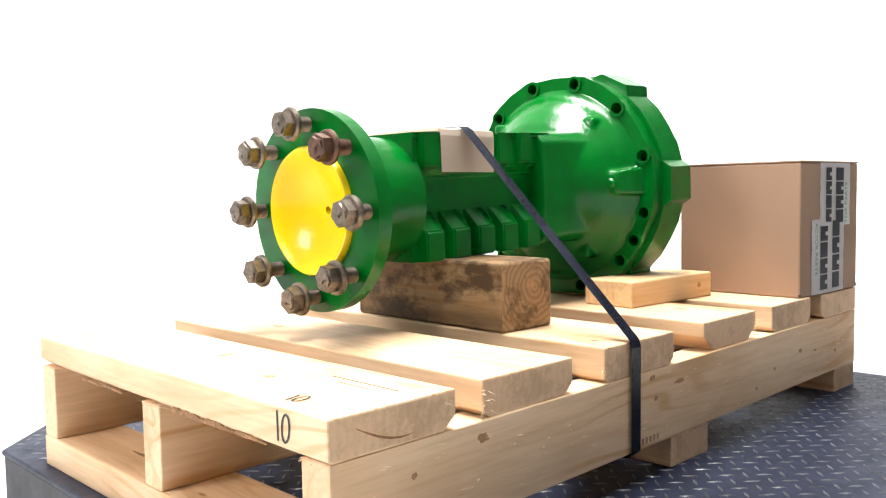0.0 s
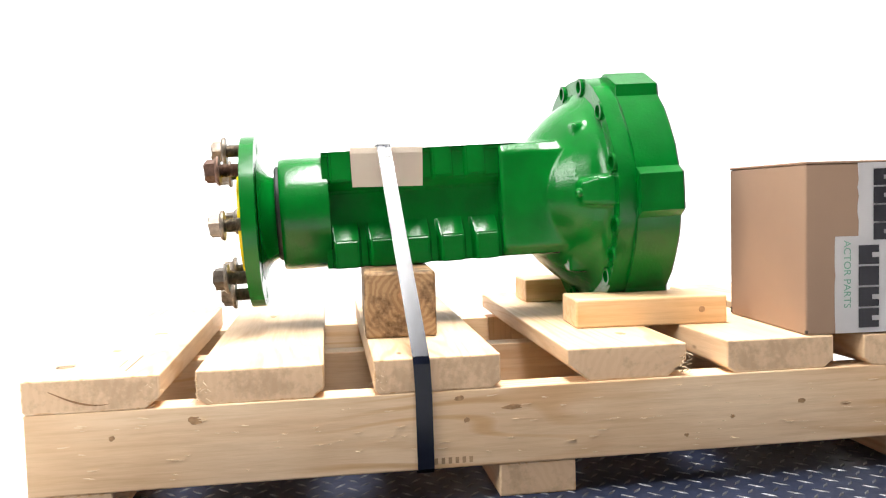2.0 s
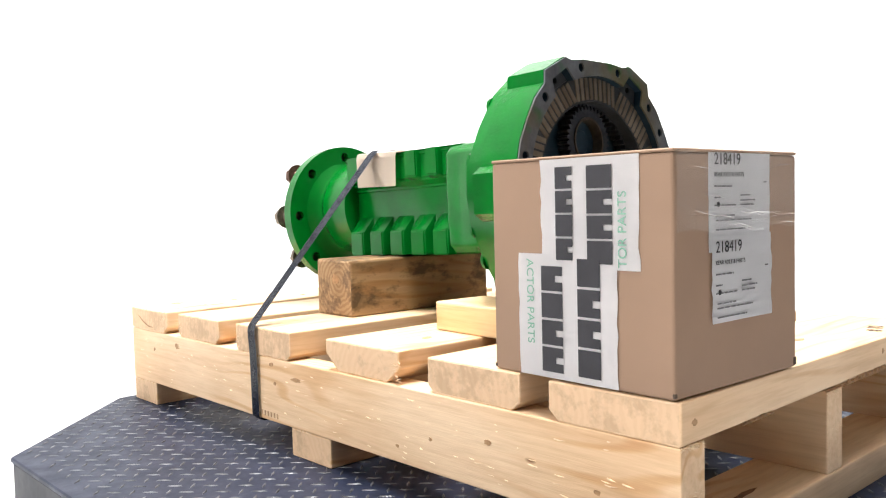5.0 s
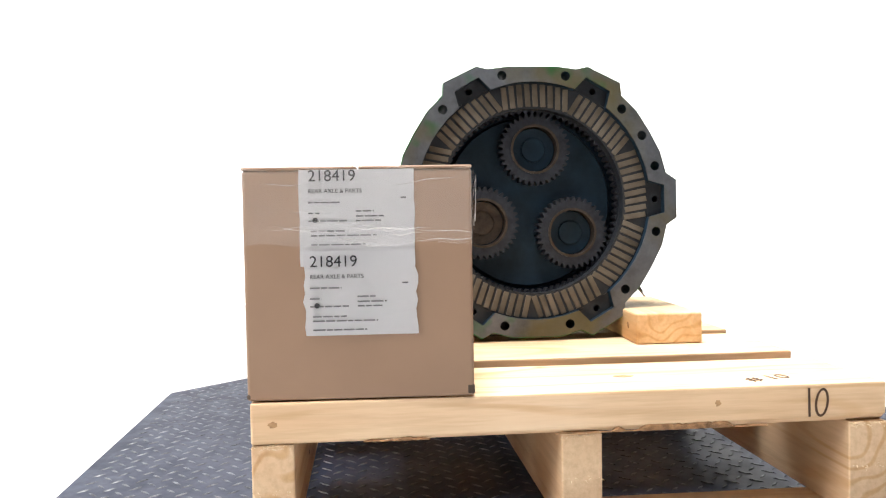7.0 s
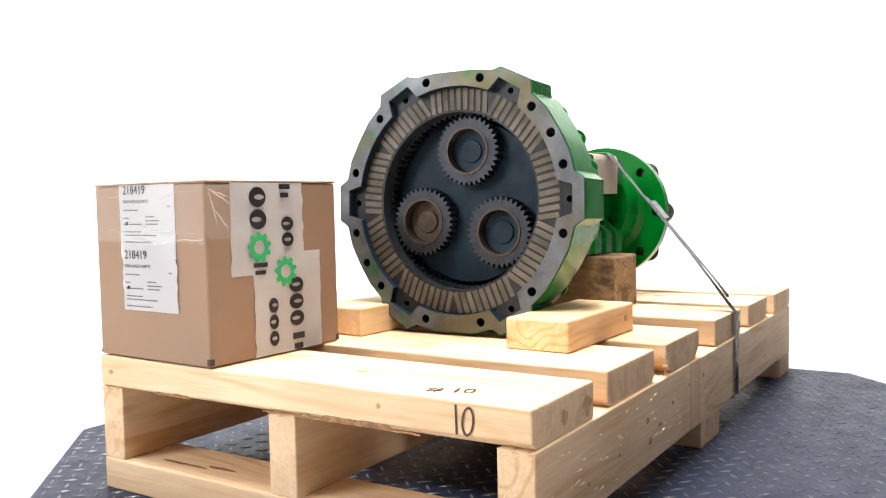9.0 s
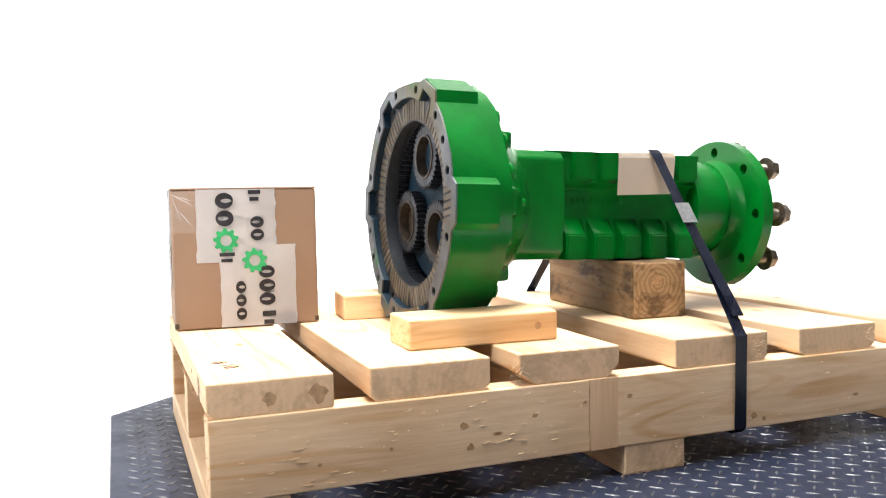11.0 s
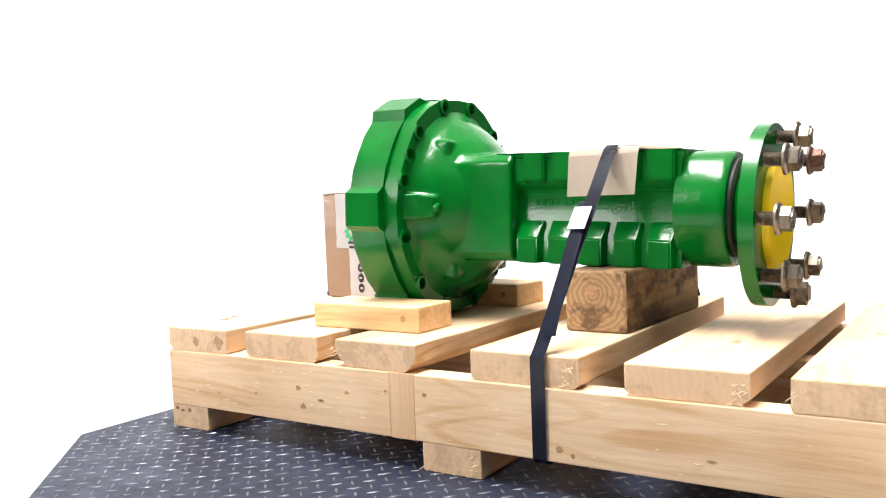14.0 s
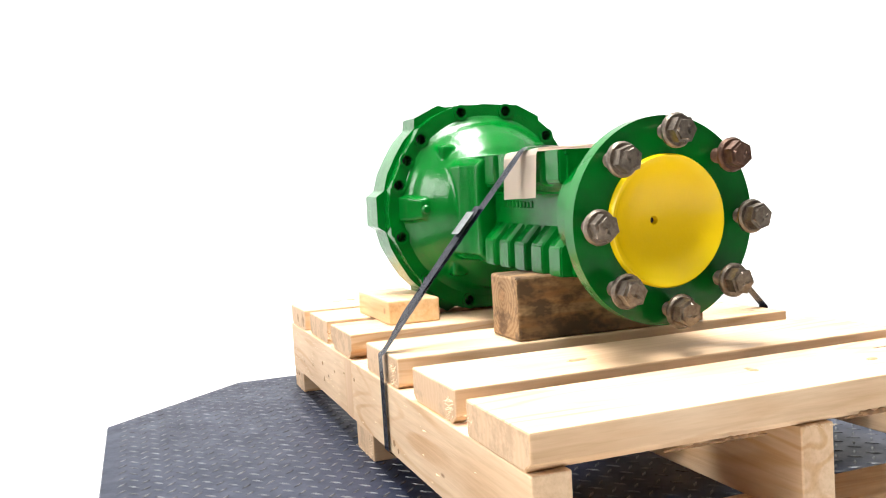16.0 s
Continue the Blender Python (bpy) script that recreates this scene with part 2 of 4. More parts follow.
def box(x0, x1, y0, y1, z0, z1, bevel=0.0, seg=1):
    bm = bmesh.new()
    bmesh.ops.create_cube(bm, size=1)
    for v in bm.verts:
        v.co = Vector(((x0, x1)[v.co.x > 0], (y0, y1)[v.co.y > 0], (z0, z1)[v.co.z > 0]))
    if bevel:
        bmesh.ops.bevel(bm, geom=bm.edges[:], offset=bevel, segments=seg, affect="EDGES", profile=0.5)
    return bm


def join(*some):
    out = bmesh.new()
    for bm in some:
        me = bpy.data.meshes.new("joining")
        bm.to_mesh(me)
        bm.free()
        out.from_mesh(me)
        bpy.data.meshes.remove(me)
    return out


def lathe(profile, n=64):
    """Turned about the x axis; a radius of 0 closes an end."""
    bm, rings = bmesh.new(), []
    for x, r in profile:
        if r < 1e-6:
            rings.append([bm.verts.new((x, 0, 0))])
        else:
            rings.append([bm.verts.new((x, r * math.cos(2 * math.pi * i / n), r * math.sin(2 * math.pi * i / n))) for i in range(n)])
    for a, b in zip(rings, rings[1:]):
        for i in range(n):
            j = (i + 1) % n
            quad = [a[i % len(a)], a[j % len(a)], b[j % len(b)], b[i % len(b)]]
            face = list(dict.fromkeys(quad))
            if len(face) > 2:
                bm.faces.new(face)
    return bm


def circle(y, z, r, n=14, start=0.0):
    return [(y + r * math.cos(start + 2 * math.pi * i / n), z + r * math.sin(start + 2 * math.pi * i / n)) for i in range(n)]


def prism(outer, holes, x0, x1):
    """A plate across the x axis with its outline and holes in (y, z)."""
    bm, edges = bmesh.new(), []
    for loop in (outer, *holes):
        vs = [bm.verts.new((x0, y, z)) for y, z in loop]
        edges += [bm.edges.new((vs[i], vs[(i + 1) % len(vs)])) for i in range(len(vs))]
    faces = [f for f in bmesh.ops.triangle_fill(bm, edges=edges, use_beauty=True, normal=(1, 0, 0))["geom"] if isinstance(f, bmesh.types.BMFace)]
    more = bmesh.ops.extrude_face_region(bm, geom=faces)["geom"]
    bmesh.ops.translate(bm, vec=(x1 - x0, 0, 0), verts=[v for v in more if isinstance(v, bmesh.types.BMVert)])
    return bm


def plank(profile_a, profile_b, y0, y1):
    """A board along y: its outline in (x, z) at either end."""
    bm = bmesh.new()
    a = [bm.verts.new((x, y0, z)) for x, z in profile_a]
    b = [bm.verts.new((x, y1, z)) for x, z in profile_b]
    bm.faces.new(a), bm.faces.new(b[::-1])
    for i in range(len(a)):
        j = (i + 1) % len(a)
        bm.faces.new((a[i], b[i], b[j], a[j]))
    bmesh.ops.recalc_face_normals(bm, faces=bm.faces)
    for f in bm.faces:
        f.material_index = 1 if abs(f.normal.y) > 0.9 else 0
    bmesh.ops.bevel(bm, geom=bm.edges[:], offset=0.0022, segments=2, affect="EDGES", profile=0.6)
    return bm


def writing(text, size):
    """Flat letters in the xy plane from the built-in font, their left foot at the origin."""
    cu = bpy.data.curves.new("writing", "FONT")
    cu.body, cu.size, cu.extrude = text, size, 0.0001
    ob = new("writing", cu)
    dg = bpy.context.evaluated_depsgraph_get()
    me = bpy.data.meshes.new_from_object(ob.evaluated_get(dg))
    bm = bmesh.new()
    bm.from_mesh(me)
    bpy.data.objects.remove(ob)
    bpy.data.meshes.remove(me)
    bpy.data.curves.remove(cu)
    return bm


def moved(bm, m):
    bmesh.ops.transform(bm, matrix=m, verts=bm.verts)
    return bm


# ---- the white studio ----
FLOOR_Z, ROOM_R, ROOM_H = -0.26, 4.6, 3.4


def structure(name, bm, mat, label):
    bmesh.ops.recalc_face_normals(bm, faces=bm.faces)
    me = bpy.data.meshes.new(name)
    bm.to_mesh(me)
    bm.free()
    me.materials.append(mat)
    return tagged(new(name, me), label, name.split("_")[0], kind="structure")


def ring_wall(r0, r1, z0, z1, a0, a1, n=48):
    """A curved wall from one bearing to another."""
    bm = bmesh.new()
    ang = [radians(a0 + (a1 - a0) * i / n) for i in range(n + 1)]
    loops = [[bm.verts.new((r * math.cos(a), r * math.sin(a), z)) for a in ang] for r, z in ((r0, z0), (r0, z1), (r1, z1), (r1, z0))]
    for a, b in zip(loops, loops[1:] + loops[:1]):
        for i in range(n):
            bm.faces.new((a[i], a[i + 1], b[i + 1], b[i]))
    for k in (0, n):
        bm.faces.new([loop[k] for loop in loops])
    return bm


def disc(r, z0, z1, n=72):
    bm = bmesh.new()
    bmesh.ops.create_cone(bm, cap_ends=True, segments=n, radius1=r, radius2=r, depth=z1 - z0)
    return moved(bm, pose(0, 0, (z0 + z1) / 2))


structure("floor", disc(ROOM_R + 0.2, FLOOR_Z - 0.05, FLOOR_Z), WHITE, "seamless white painted studio floor")
# the glowing arc also lights the set from behind and from the left
structure("backdrop", ring_wall(ROOM_R, ROOM_R + 0.08, FLOOR_Z, ROOM_H, 53, 180), BACKDROP, "seamless white studio backdrop that glows by itself")
# unseen wall, kept dark to hold back fill from front and right
structure("wall_back", ring_wall(ROOM_R, ROOM_R + 0.08, FLOOR_Z, ROOM_H, 180.2, 412.8), WALL, "unseen dark grey wall added behind the camera to cut fill light")
# unseen ceiling, added to close the room and return light downward
structure("ceiling", disc(ROOM_R + 0.2, ROOM_H, ROOM_H + 0.05), WHITE, "unseen white ceiling added above the turntable to bounce light")


# ---- turntable ----
def turntable():
    top = thing("turntable", pose(AX, AY, FLOOR_Z), "dark diamond-plate octagonal turntable standing on the white floor", "turntable")
    h, c = 0.613, 0.362
    corners = [(h, -c), (h, c), (c, h), (-c, h), (-h, c), (-h, -c), (-c, -h), (c, -h)]
    bm = bmesh.new()
    lo = [bm.verts.new((AX + x, AY + y, -0.008)) for x, y in corners]
    hi = [bm.verts.new((AX + x, AY + y, 0)) for x, y in corners]
    bm.faces.new(hi), bm.faces.new(lo[::-1])
    for i in range(8):
        bm.faces.new((lo[i], lo[(i + 1) % 8], hi[(i + 1) % 8], hi[i]))
    bmesh.ops.bevel(bm, geom=bm.edges[:], offset=0.002, segments=1, affect="EDGES")
    part("top_plate", bm, PLATE, top, "dark blue-grey steel tread plate")
    for i in range(8):
        (x0, y0), (x1, y1) = corners[i], corners[(i + 1) % 8]
        mid, ang, ln = ((x0 + x1) / 2, (y0 + y1) / 2), math.atan2(y1 - y0, x1 - x0), math.hypot(x1 - x0, y1 - y0)
        b = box(-ln / 2 + 0.001, ln / 2 - 0.001, 0.003, 0.009, FLOOR_Z, -0.009, 0.001)
        moved(b, pose(AX + mid[0], AY + mid[1], 0, 0, 0, math.degrees(ang)))
        part("skirt_panel", b, SKIRT, top, "dark grey sheet steel skirt")
    # raised lugs in alternating directions
    verts, faces = [], []
    step, ln, wd, ht = 0.0308, 0.0105, 0.0023, 0.0013
    n = 2 * int(h / step) + 2
    for i in range(-n, n + 1):
        for j in range(-n + (i + n) % 2, n + 1, 2):
            x, y = i * step / 2, j * step / 2
            if abs(x) > h - 0.014 or abs(y) > h - 0.014 or abs(x) + abs(y) > h + c - 0.02:
                continue
            a = radians(45 if i % 2 else -45)
            ux, uy = math.cos(a), math.sin(a)
            k = len(verts)
            for s, w, z in ((-1, 0, 0), (0, -1, 0), (1, 0, 0), (0, 1, 0), (-0.62, 0, ht), (0, -0.45, ht), (0.62, 0, ht), (0, 0.45, ht)):
                verts.append((AX + x + ux * s * ln - uy * w * wd, AY + y + uy * s * ln + ux * w * wd, z - 0.0002))
            faces += [(k + 4, k + 5, k + 6, k + 7)] + [(k + q, k + (q + 1) % 4, k + 4 + (q + 1) % 4, k + 4 + q) for q in range(4)]
    me = bpy.data.meshes.new("tread_relief")
    me.from_pydata(verts, [], faces)
    bm = bmesh.new()
    bm.from_mesh(me)
    bpy.data.meshes.remove(me)
    tagged(part("tread_relief", bm, TREAD, top, "worn raised diamond lugs"), kind="stuff")
    return top


turntable()


# ---- pallet ----
L, W = 1.107, 0.5968
DECK, UNDER = 0.165, 0.127


def knot(parent, x, y, z, rx, rz, face, seed):
    """A dark knot flush with a board: face is the axis that it looks along, with its sign."""
    rnd = random.Random(seed)
    ring = []
    for i in range(12):
        a = 2 * math.pi * i / 12
        k = 0.68 * (1 + rnd.uniform(-0.3, 0.3))
        ring.append((k * rx * math.cos(a), k * rz * math.sin(a)))
    bm = bmesh.new()
    s = 1 if face[0] == "+" else -1
    for d in (0.0004, -0.002):
        if face[1] == "y":
            vs = [bm.verts.new((x + u, y + s * d, z + w)) for u, w in ring]
        elif face[1] == "x":
            vs = [bm.verts.new((x + s * d, y + u, z + w)) for u, w in ring]
        else:
            vs = [bm.verts.new((x + u, y + w, z + s * d)) for u, w in ring]
        bm.faces.new(vs)
    bm.verts.ensure_lookup_table()
    for i in range(12):
        j = (i + 1) % 12
        bm.faces.new((bm.verts[i], bm.verts[j], bm.verts[12 + j], bm.verts[12 + i]))
    return part("knot", bm, KNOT, parent)


def splinters(parent, x0, x1, y, sign, z0, z1, count, seed):
    """Torn fibres on a sawn end."""
    rnd, bm = random.Random(seed), bmesh.new()
    for _ in range(count):
        x, z, a = rnd.uniform(x0, x1), rnd.uniform(z0, z1), rnd.uniform(-1.2, 1.2)
        ln, w = rnd.uniform(0.004, 0.013), 0.0006
        tip = Vector((x + math.sin(a) * ln, y + sign * rnd.uniform(0.001, 0.006), z + math.cos(a * 2.6) * ln * 0.6))
        foot = [bm.verts.new((x + dx, y - sign * 0.001, z + dz)) for dx, dz in ((-w, 0), (w, -w), (w, w))]
        t = bm.verts.new(tip)
        bm.faces.new(foot)
        for i in range(3):
            bm.faces.new((foot[i], foot[(i + 1) % 3], t))
    tagged(part("splinter", bm, FIBRE, parent), kind="stuff")


def wane(parent, x, sign, y0, y1, z0, rise, seed):
    """Ragged bark left along a board's lower edge."""
    rnd, bm, rows = random.Random(seed), bmesh.new(), []
    n = int((y1 - y0) / 0.0035)
    h = 0.3
    for i in range(n + 1):
        h = min(1.0, max(0.05, h + rnd.uniform(-0.42, 0.42)))
        k = h * min(1.0, 6.0 * i / n, 6.0 * (n - i) / n)
        y, lift = y0 + (y1 - y0) * i / n, 0.0005 + 0.0011 * rnd.random()
        rows.append([bm.verts.new((x - sign * 0.001, y, z0)), bm.verts.new((x + sign * lift, y, z0 - 0.0003)),
                     bm.verts.new((x + sign * lift * 0.8, y, z0 + rise * k * 0.6)), bm.verts.new((x - sign * 0.001, y, z0 + rise * k + 0.0004))])
    for a, b in zip(rows, rows[1:]):
        for i in range(4):
            bm.faces.new((a[i], a[(i + 1) % 4], b[(i + 1) % 4], b[i]))
    bm.faces.new(rows[0]), bm.faces.new(rows[-1][::-1])
    return part("bark", bm, BARK, parent, "ragged brown strip of bark")


def fringe(parent, x, sign, y0, y1, z, count, seed):
    """Torn fibres standing off a stringer's sawn end."""
    rnd, bm = random.Random(seed), bmesh.new()
    for _ in range(count):
        y, zz, ln, w = rnd.uniform(y0, y1), z + rnd.uniform(-0.003, 0.001), rnd.uniform(0.003, 0.008), 0.0006
        foot = [bm.verts.new((x - sign * 0.001, y + a, zz + b)) for a, b in ((-w, 0), (w, -w), (w, w))]
        tip = bm.verts.new((x + sign * rnd.uniform(0.0008, 0.004), y + rnd.uniform(-1, 1) * ln, zz + rnd.uniform(-0.6, 0.35) * ln))
        bm.faces.new(foot)
        for i in range(3):
            bm.faces.new((foot[i], foot[(i + 1) % 3], tip))
    tagged(part("splinter", bm, FIBRE, parent), kind="stuff")


def fuzz(parent, y, sign, x0, x1, z0, z1, count, seed):
    """Pale saw-torn slivers lying along a stringer's side."""
    rnd, bm = random.Random(seed), bmesh.new()
    for _ in range(count):
        x, z, ln = rnd.uniform(x0, x1), rnd.uniform(z0, z1), rnd.uniform(0.005, 0.018)
        w, lift, tilt = rnd.uniform(0.0003, 0.0007), rnd.uniform(0.0006, 0.0018), rnd.uniform(-0.12, 0.12) * ln
        a = [bm.verts.new((x, y - sign * 0.0006, z + d)) for d in (-w, w)]
        b = [bm.verts.new((x + ln * 0.6, y + sign * lift, z + tilt * 0.5 + d)) for d in (-w, w)]
        tip = bm.verts.new((x + ln, y + sign * 0.0002, z + tilt))
        foot = bm.verts.new((x + ln * 0.5, y - sign * 0.0006, z))
        bm.faces.new((a[0], a[1], b[1], b[0])), bm.faces.new((b[0], b[1], tip))
        bm.faces.new((a[0], foot, a[1])), bm.faces.new((a[0], b[0], foot)), bm.faces.new((a[1], foot, b[1])), bm.faces.new((b[0], tip, foot)), bm.faces.new((b[1], foot, tip))
    tagged(part("splinter", bm, FIBRE, parent), kind="stuff")


def hand_ten(tall):
    """A hand-drawn ten: a leaning stroke and a narrow oval, in the xy plane."""
    bm = bmesh.new()
    lean = [bm.verts.new((x * tall, y * tall, z)) for z in (0, 0.0002) for x, y in ((0.02, 0.0), (0.10, 0.0), (0.08, 1.0), (0.0, 1.0))]
    bm.faces.new(lean[:4]), bm.faces.new(lean[4:])
    for i in range(4):
        j = (i + 1) % 4
        bm.faces.new((lean[i], lean[j], lean[4 + j], lean[4 + i]))
    swap = Matrix(((0, 1, 0, 0), (0, 0, 1, 0), (1, 0, 0, 0), (0, 0, 0, 1)))
    outer = [(tall * (0.50 + 0.25 * a + 0.05 * b), tall * (0.48 + 0.50 * b)) for a, b in circle(0, 0, 1, 22)]
    inner = [(tall * (0.50 + 0.165 * a + 0.04 * b), tall * (0.48 + 0.415 * b)) for a, b in circle(0, 0, 1, 20)]
    return join(bm, moved(prism(outer, [inner], 0, 0.0002), swap))


def pallet():
    p = thing("pallet", pose(AX, AY, 0), "new pale pine shipping pallet with knots, on the turntable", "pallet")
    # x at either side, lower corners cut, ends, top height
    decks = [
        (0.000, 0.142, 0.000, 0.141, 0.004, 0.016, 0.000, 0.000, 0.1635),
        (0.179, 0.317, 0.181, 0.320, 0.010, 0.014, 0.002, 0.004, 0.1645),
        (0.372, 0.516, 0.375, 0.524, 0.006, 0.010, 0.000, 0.003, 0.166),
        (0.595, 0.740, 0.608, 0.747, 0.026, 0.024, 0.003, 0.002, 0.1660),
        (0.790, 0.926, 0.783, 0.930, 0.010, 0.012, 0.002, 0.004, 0.1660),
        (0.964, L, 0.971, L, 0.012, 0.003, 0.000, 0.002, 0.1650),
    ]
    boards = []
    for a0, a1, b0, b1, c0, c1, ya, yb, zt in decks:
        def outline(x0, x1, k0, k1):
            return [(x0 + k0, UNDER), (x1 - k1, UNDER), (x1, UNDER + k1 * 0.8), (x1, zt), (x0, zt), (x0, UNDER + k0 * 0.8)]
        bm = plank(outline(a0, a1, c0, c1), outline(b0, b1, c1 * 0.8, c0 * 0.8), ya, W - yb)
        boards.append(part("deck_board", bm, [WOOD_Y, PINE_END], p))
    stringers = []
    for y0, y1 in ((0, 0.038), (0.2815, 0.3195), (W - 0.038, W)):
        cuts = (0.0015, 0.612, 0.6122, 0.652, 0.6522, L - 0.001) if y0 > 0.5 else (0.0015, L - 0.001)
        for x0, x1 in zip(cuts[::2], cuts[1::2]):
            joint = x1 - x0 < 0.1
            bm = box(x0, x1, y0, y1, 0.038, UNDER, 0.0004 if joint else 0.0016, 2)
            stringers.append(part("stringer", bm, WOOD_JOINT if joint else WOOD_X, p, "darker spliced length of the stringer" if joint else ""))
    bottoms = []
    for x0, x1 in ((0.0, 0.088), (0.512, 0.602), (1.022, L)):
        bm = plank([(x0, 0), (x1, 0), (x1, 0.038), (x0, 0.038)], [(x0, 0), (x1, 0), (x1, 0.038), (x0, 0.038)], 0.001, W - 0.001)
        bottoms.append(part("bottom_board", bm, [WOOD_Y, PINE_END], p))
    side_a, side_b = stringers[0], stringers[2]
    for i, (x, z, rx, rz) in enumerate(((0.177, 0.111, 0.010, 0.007), (0.09, 0.097, 0.005, 0.004), (0.467, 0.118, 0.008, 0.0045), (0.475, 0.092, 0.006, 0.004),
                                        (0.528, 0.104, 0.017, 0.004), (0.795, 0.076, 0.004, 0.003), (0.883, 0.089, 0.008, 0.005), (0.737, 0.057, 0.004, 0.003), (1.02, 0.07, 0.006, 0.004))):
        knot(side_a, x, 0, z, rx, rz, "-y", 10 + i)
    for i, (x, z, rx, rz) in enumerate(((0.819, 0.064, 0.007, 0.006), (0.827, 0.09, 0.009, 0.005), (0.735, 0.092, 0.006, 0.004), (0.602, 0.101, 0.005, 0.004), (0.408, 0.054, 0.007, 0.006),
                                        (0.391, 0.049, 0.004, 0.004), (0.915, 0.073, 0.003, 0.003), (0.997, 0.066, 0.003, 0.003), (0.666, 0.1, 0.004, 0.003))):
        knot(side_b if x < 0.615 else stringers[4] if x > 0.66 else stringers[3], x - 0.007, W, z, rx, rz, "+y", 30 + i)
    knot(boards[5], L, 0.02, 0.146, 0.006, 0.004, "+x", 51)
    knot(boards[5], L, 0.43, 0.15, 0.004, 0.004, "+x", 52)
    knot(boards[0], 0.09, 0.30, 0.1635, 0.012, 0.006, "+z", 53)
    knot(boards[0], 0.06, 0.17, 0.1635, 0.007, 0.009, "+z", 54)
    knot(boards[1], 0.24, 0.42, 0.1645, 0.008, 0.016, "+z", 55)
    knot(boards[3], 0.69, 0.09, 0.1660, 0.007, 0.012, "+z", 56)
    knot(boards[4], 0.85, 0.50, 0.1660, 0.006, 0.010, "+z", 57)
    knot(boards[5], 1.04, 0.36, 0.1650, 0.008, 0.012, "+z", 58)
    for k, (x0, x1) in ((2, (0.383, 0.40)), (3, (0.74, 0.756)), (1, (0.184, 0.20)), (0, (0.128, 0.142))):
        splinters(boards[k], x0, x1, W - 0.002, 1, 0.13, 0.155, 26, k)
    for k, (x0, x1) in ((2, (0.373, 0.384)), (3, (0.73, 0.743)), (1, (0.178, 0.19)), (0, (0.125, 0.142))):
        splinters(boards[k], x0, x1, 0.002, -1, 0.13, 0.155, 22, 20 + k)
    for i, (bd, x, y, z, rx, rz, face) in enumerate((
            (0, 0.0, 0.17, 0.130, 0.022, 0.003, "-x"), (0, 0.0, 0.125, 0.129, 0.016, 0.0025, "-x"), (0, 0.0, 0.21, 0.1295, 0.014, 0.002, "-x"),
            (5, 1.040, W - 0.002, 0.143, 0.011, 0.013, "+y"), (5, 0.990, W - 0.002, 0.146, 0.015, 0.016, "+y"))):
        o = knot(boards[bd], x, y, z, rx, rz, face, 90 + i)
        o.name, o.data.materials[0] = ("bark", BARK) if i < 3 else ("stain", STAIN)
    for i, (x, y, rx, rz) in enumerate(((1.080, 0.11, 0.004, 0.06), (1.072, 0.17, 0.005, 0.03), (0.045, 0.40, 0.004, 0.05))):
        o = knot(bottoms[2 if x > 0.5 else 0], x, y, 0.038, rx, rz, "+z", 120 + i)
        o.name, o.data.materials[0] = "bark", BARK
    for i, (x, z) in enumerate(((1.065, 0.030), (1.082, 0.028), (1.095, 0.031))):
        o = knot(bottoms[2], x, W - 0.001, z, 0.006, 0.004, "+y", 130 + i)
        o.name, o.data.materials[0] = "bark", BARK
    wane(boards[5], L, 1, 0.275, 0.478, 0.1275, 0.0062, 77)
    wane(boards[5], L, 1, 0.10, 0.16, 0.1275, 0.003, 78)
    wane(boards[0], 0.0, -1, 0.085, 0.270, 0.1275, 0.0058, 79)
    wane(boards[0], 0.0, -1, 0.36, 0.47, 0.1275, 0.0034, 80)
    for k, y in ((0, 0.019), (1, 0.3005), (4, W - 0.019)):
        fringe(stringers[k], L - 0.001, 1, y - 0.019, y + 0.019, 0.1262, 34, 140 + k)
        fringe(stringers[k], L - 0.001, 1, y - 0.019, y + 0.019, 0.085, 12, 150 + k)
    for k, y in ((0, 0.019), (1, 0.3005)):
        fringe(stringers[k], 0.0015, -1, y - 0.019, y + 0.019, 0.1262, 16, 160 + k)
    fuzz(side_a, 0, -1, 0.03, 1.05, 0.045, 0.120, 110, 171)
    fuzz(side_b, W, 1, 0.03, 0.59, 0.045, 0.120, 14, 172)
    fuzz(stringers[4], W, 1, 0.66, 1.08, 0.045, 0.120, 60, 173)
    # a drying crack across the outer board's sawn end
    bm, rows = bmesh.new(), []
    for i in range(9):
        f = i / 8
        x, z, w = 0.028 + 0.062 * f, 0.151 - 0.017 * math.sin(1.9 * f), 0.0010 * math.sin(math.pi * (0.08 + 0.92 * f)) + 0.0001
        rows.append([bm.verts.new((x, -0.0003, z - w)), bm.verts.new((x, -0.0003, z + w)), bm.verts.new((x, 0.002, z + w)), bm.verts.new((x, 0.002, z - w))])
    for a, b in zip(rows, rows[1:]):
        for i in range(4):
            bm.faces.new((a[i], a[(i + 1) % 4], b[(i + 1) % 4], b[i]))
    part("crack", bm, BARK, boards[0])
    splinters(bottoms[1], 0.513, 0.524, W - 0.002, 1, 0.006, 0.036, 40, 61)
    splinters(bottoms[1], 0.52, 0.60, W - 0.002, 1, 0.001, 0.006, 30, 62)
    # marker numbers and scribbles
    m10 = hand_ten(0.0255)
    part("marker_number", moved(m10, Matrix.Translation((-0.0006, 0.068, 0.1345)) @ Matrix(((0, 0, -1, 0), (-1, 0, 0, 0), (0, 1, 0, 0), (0, 0, 0, 1)))), INK, boards[0], "handwritten number in dark marker")
    m10 = hand_ten(0.0275)
    part("marker_number", moved(m10, Matrix.Translation((L + 0.0006, 0.517, 0.134)) @ Matrix(((0, 0, 1, 0), (1, 0, 0, 0), (0, 1, 0, 0), (0, 0, 0, 1)))), MARKER, boards[5], "handwritten number in brown marker")
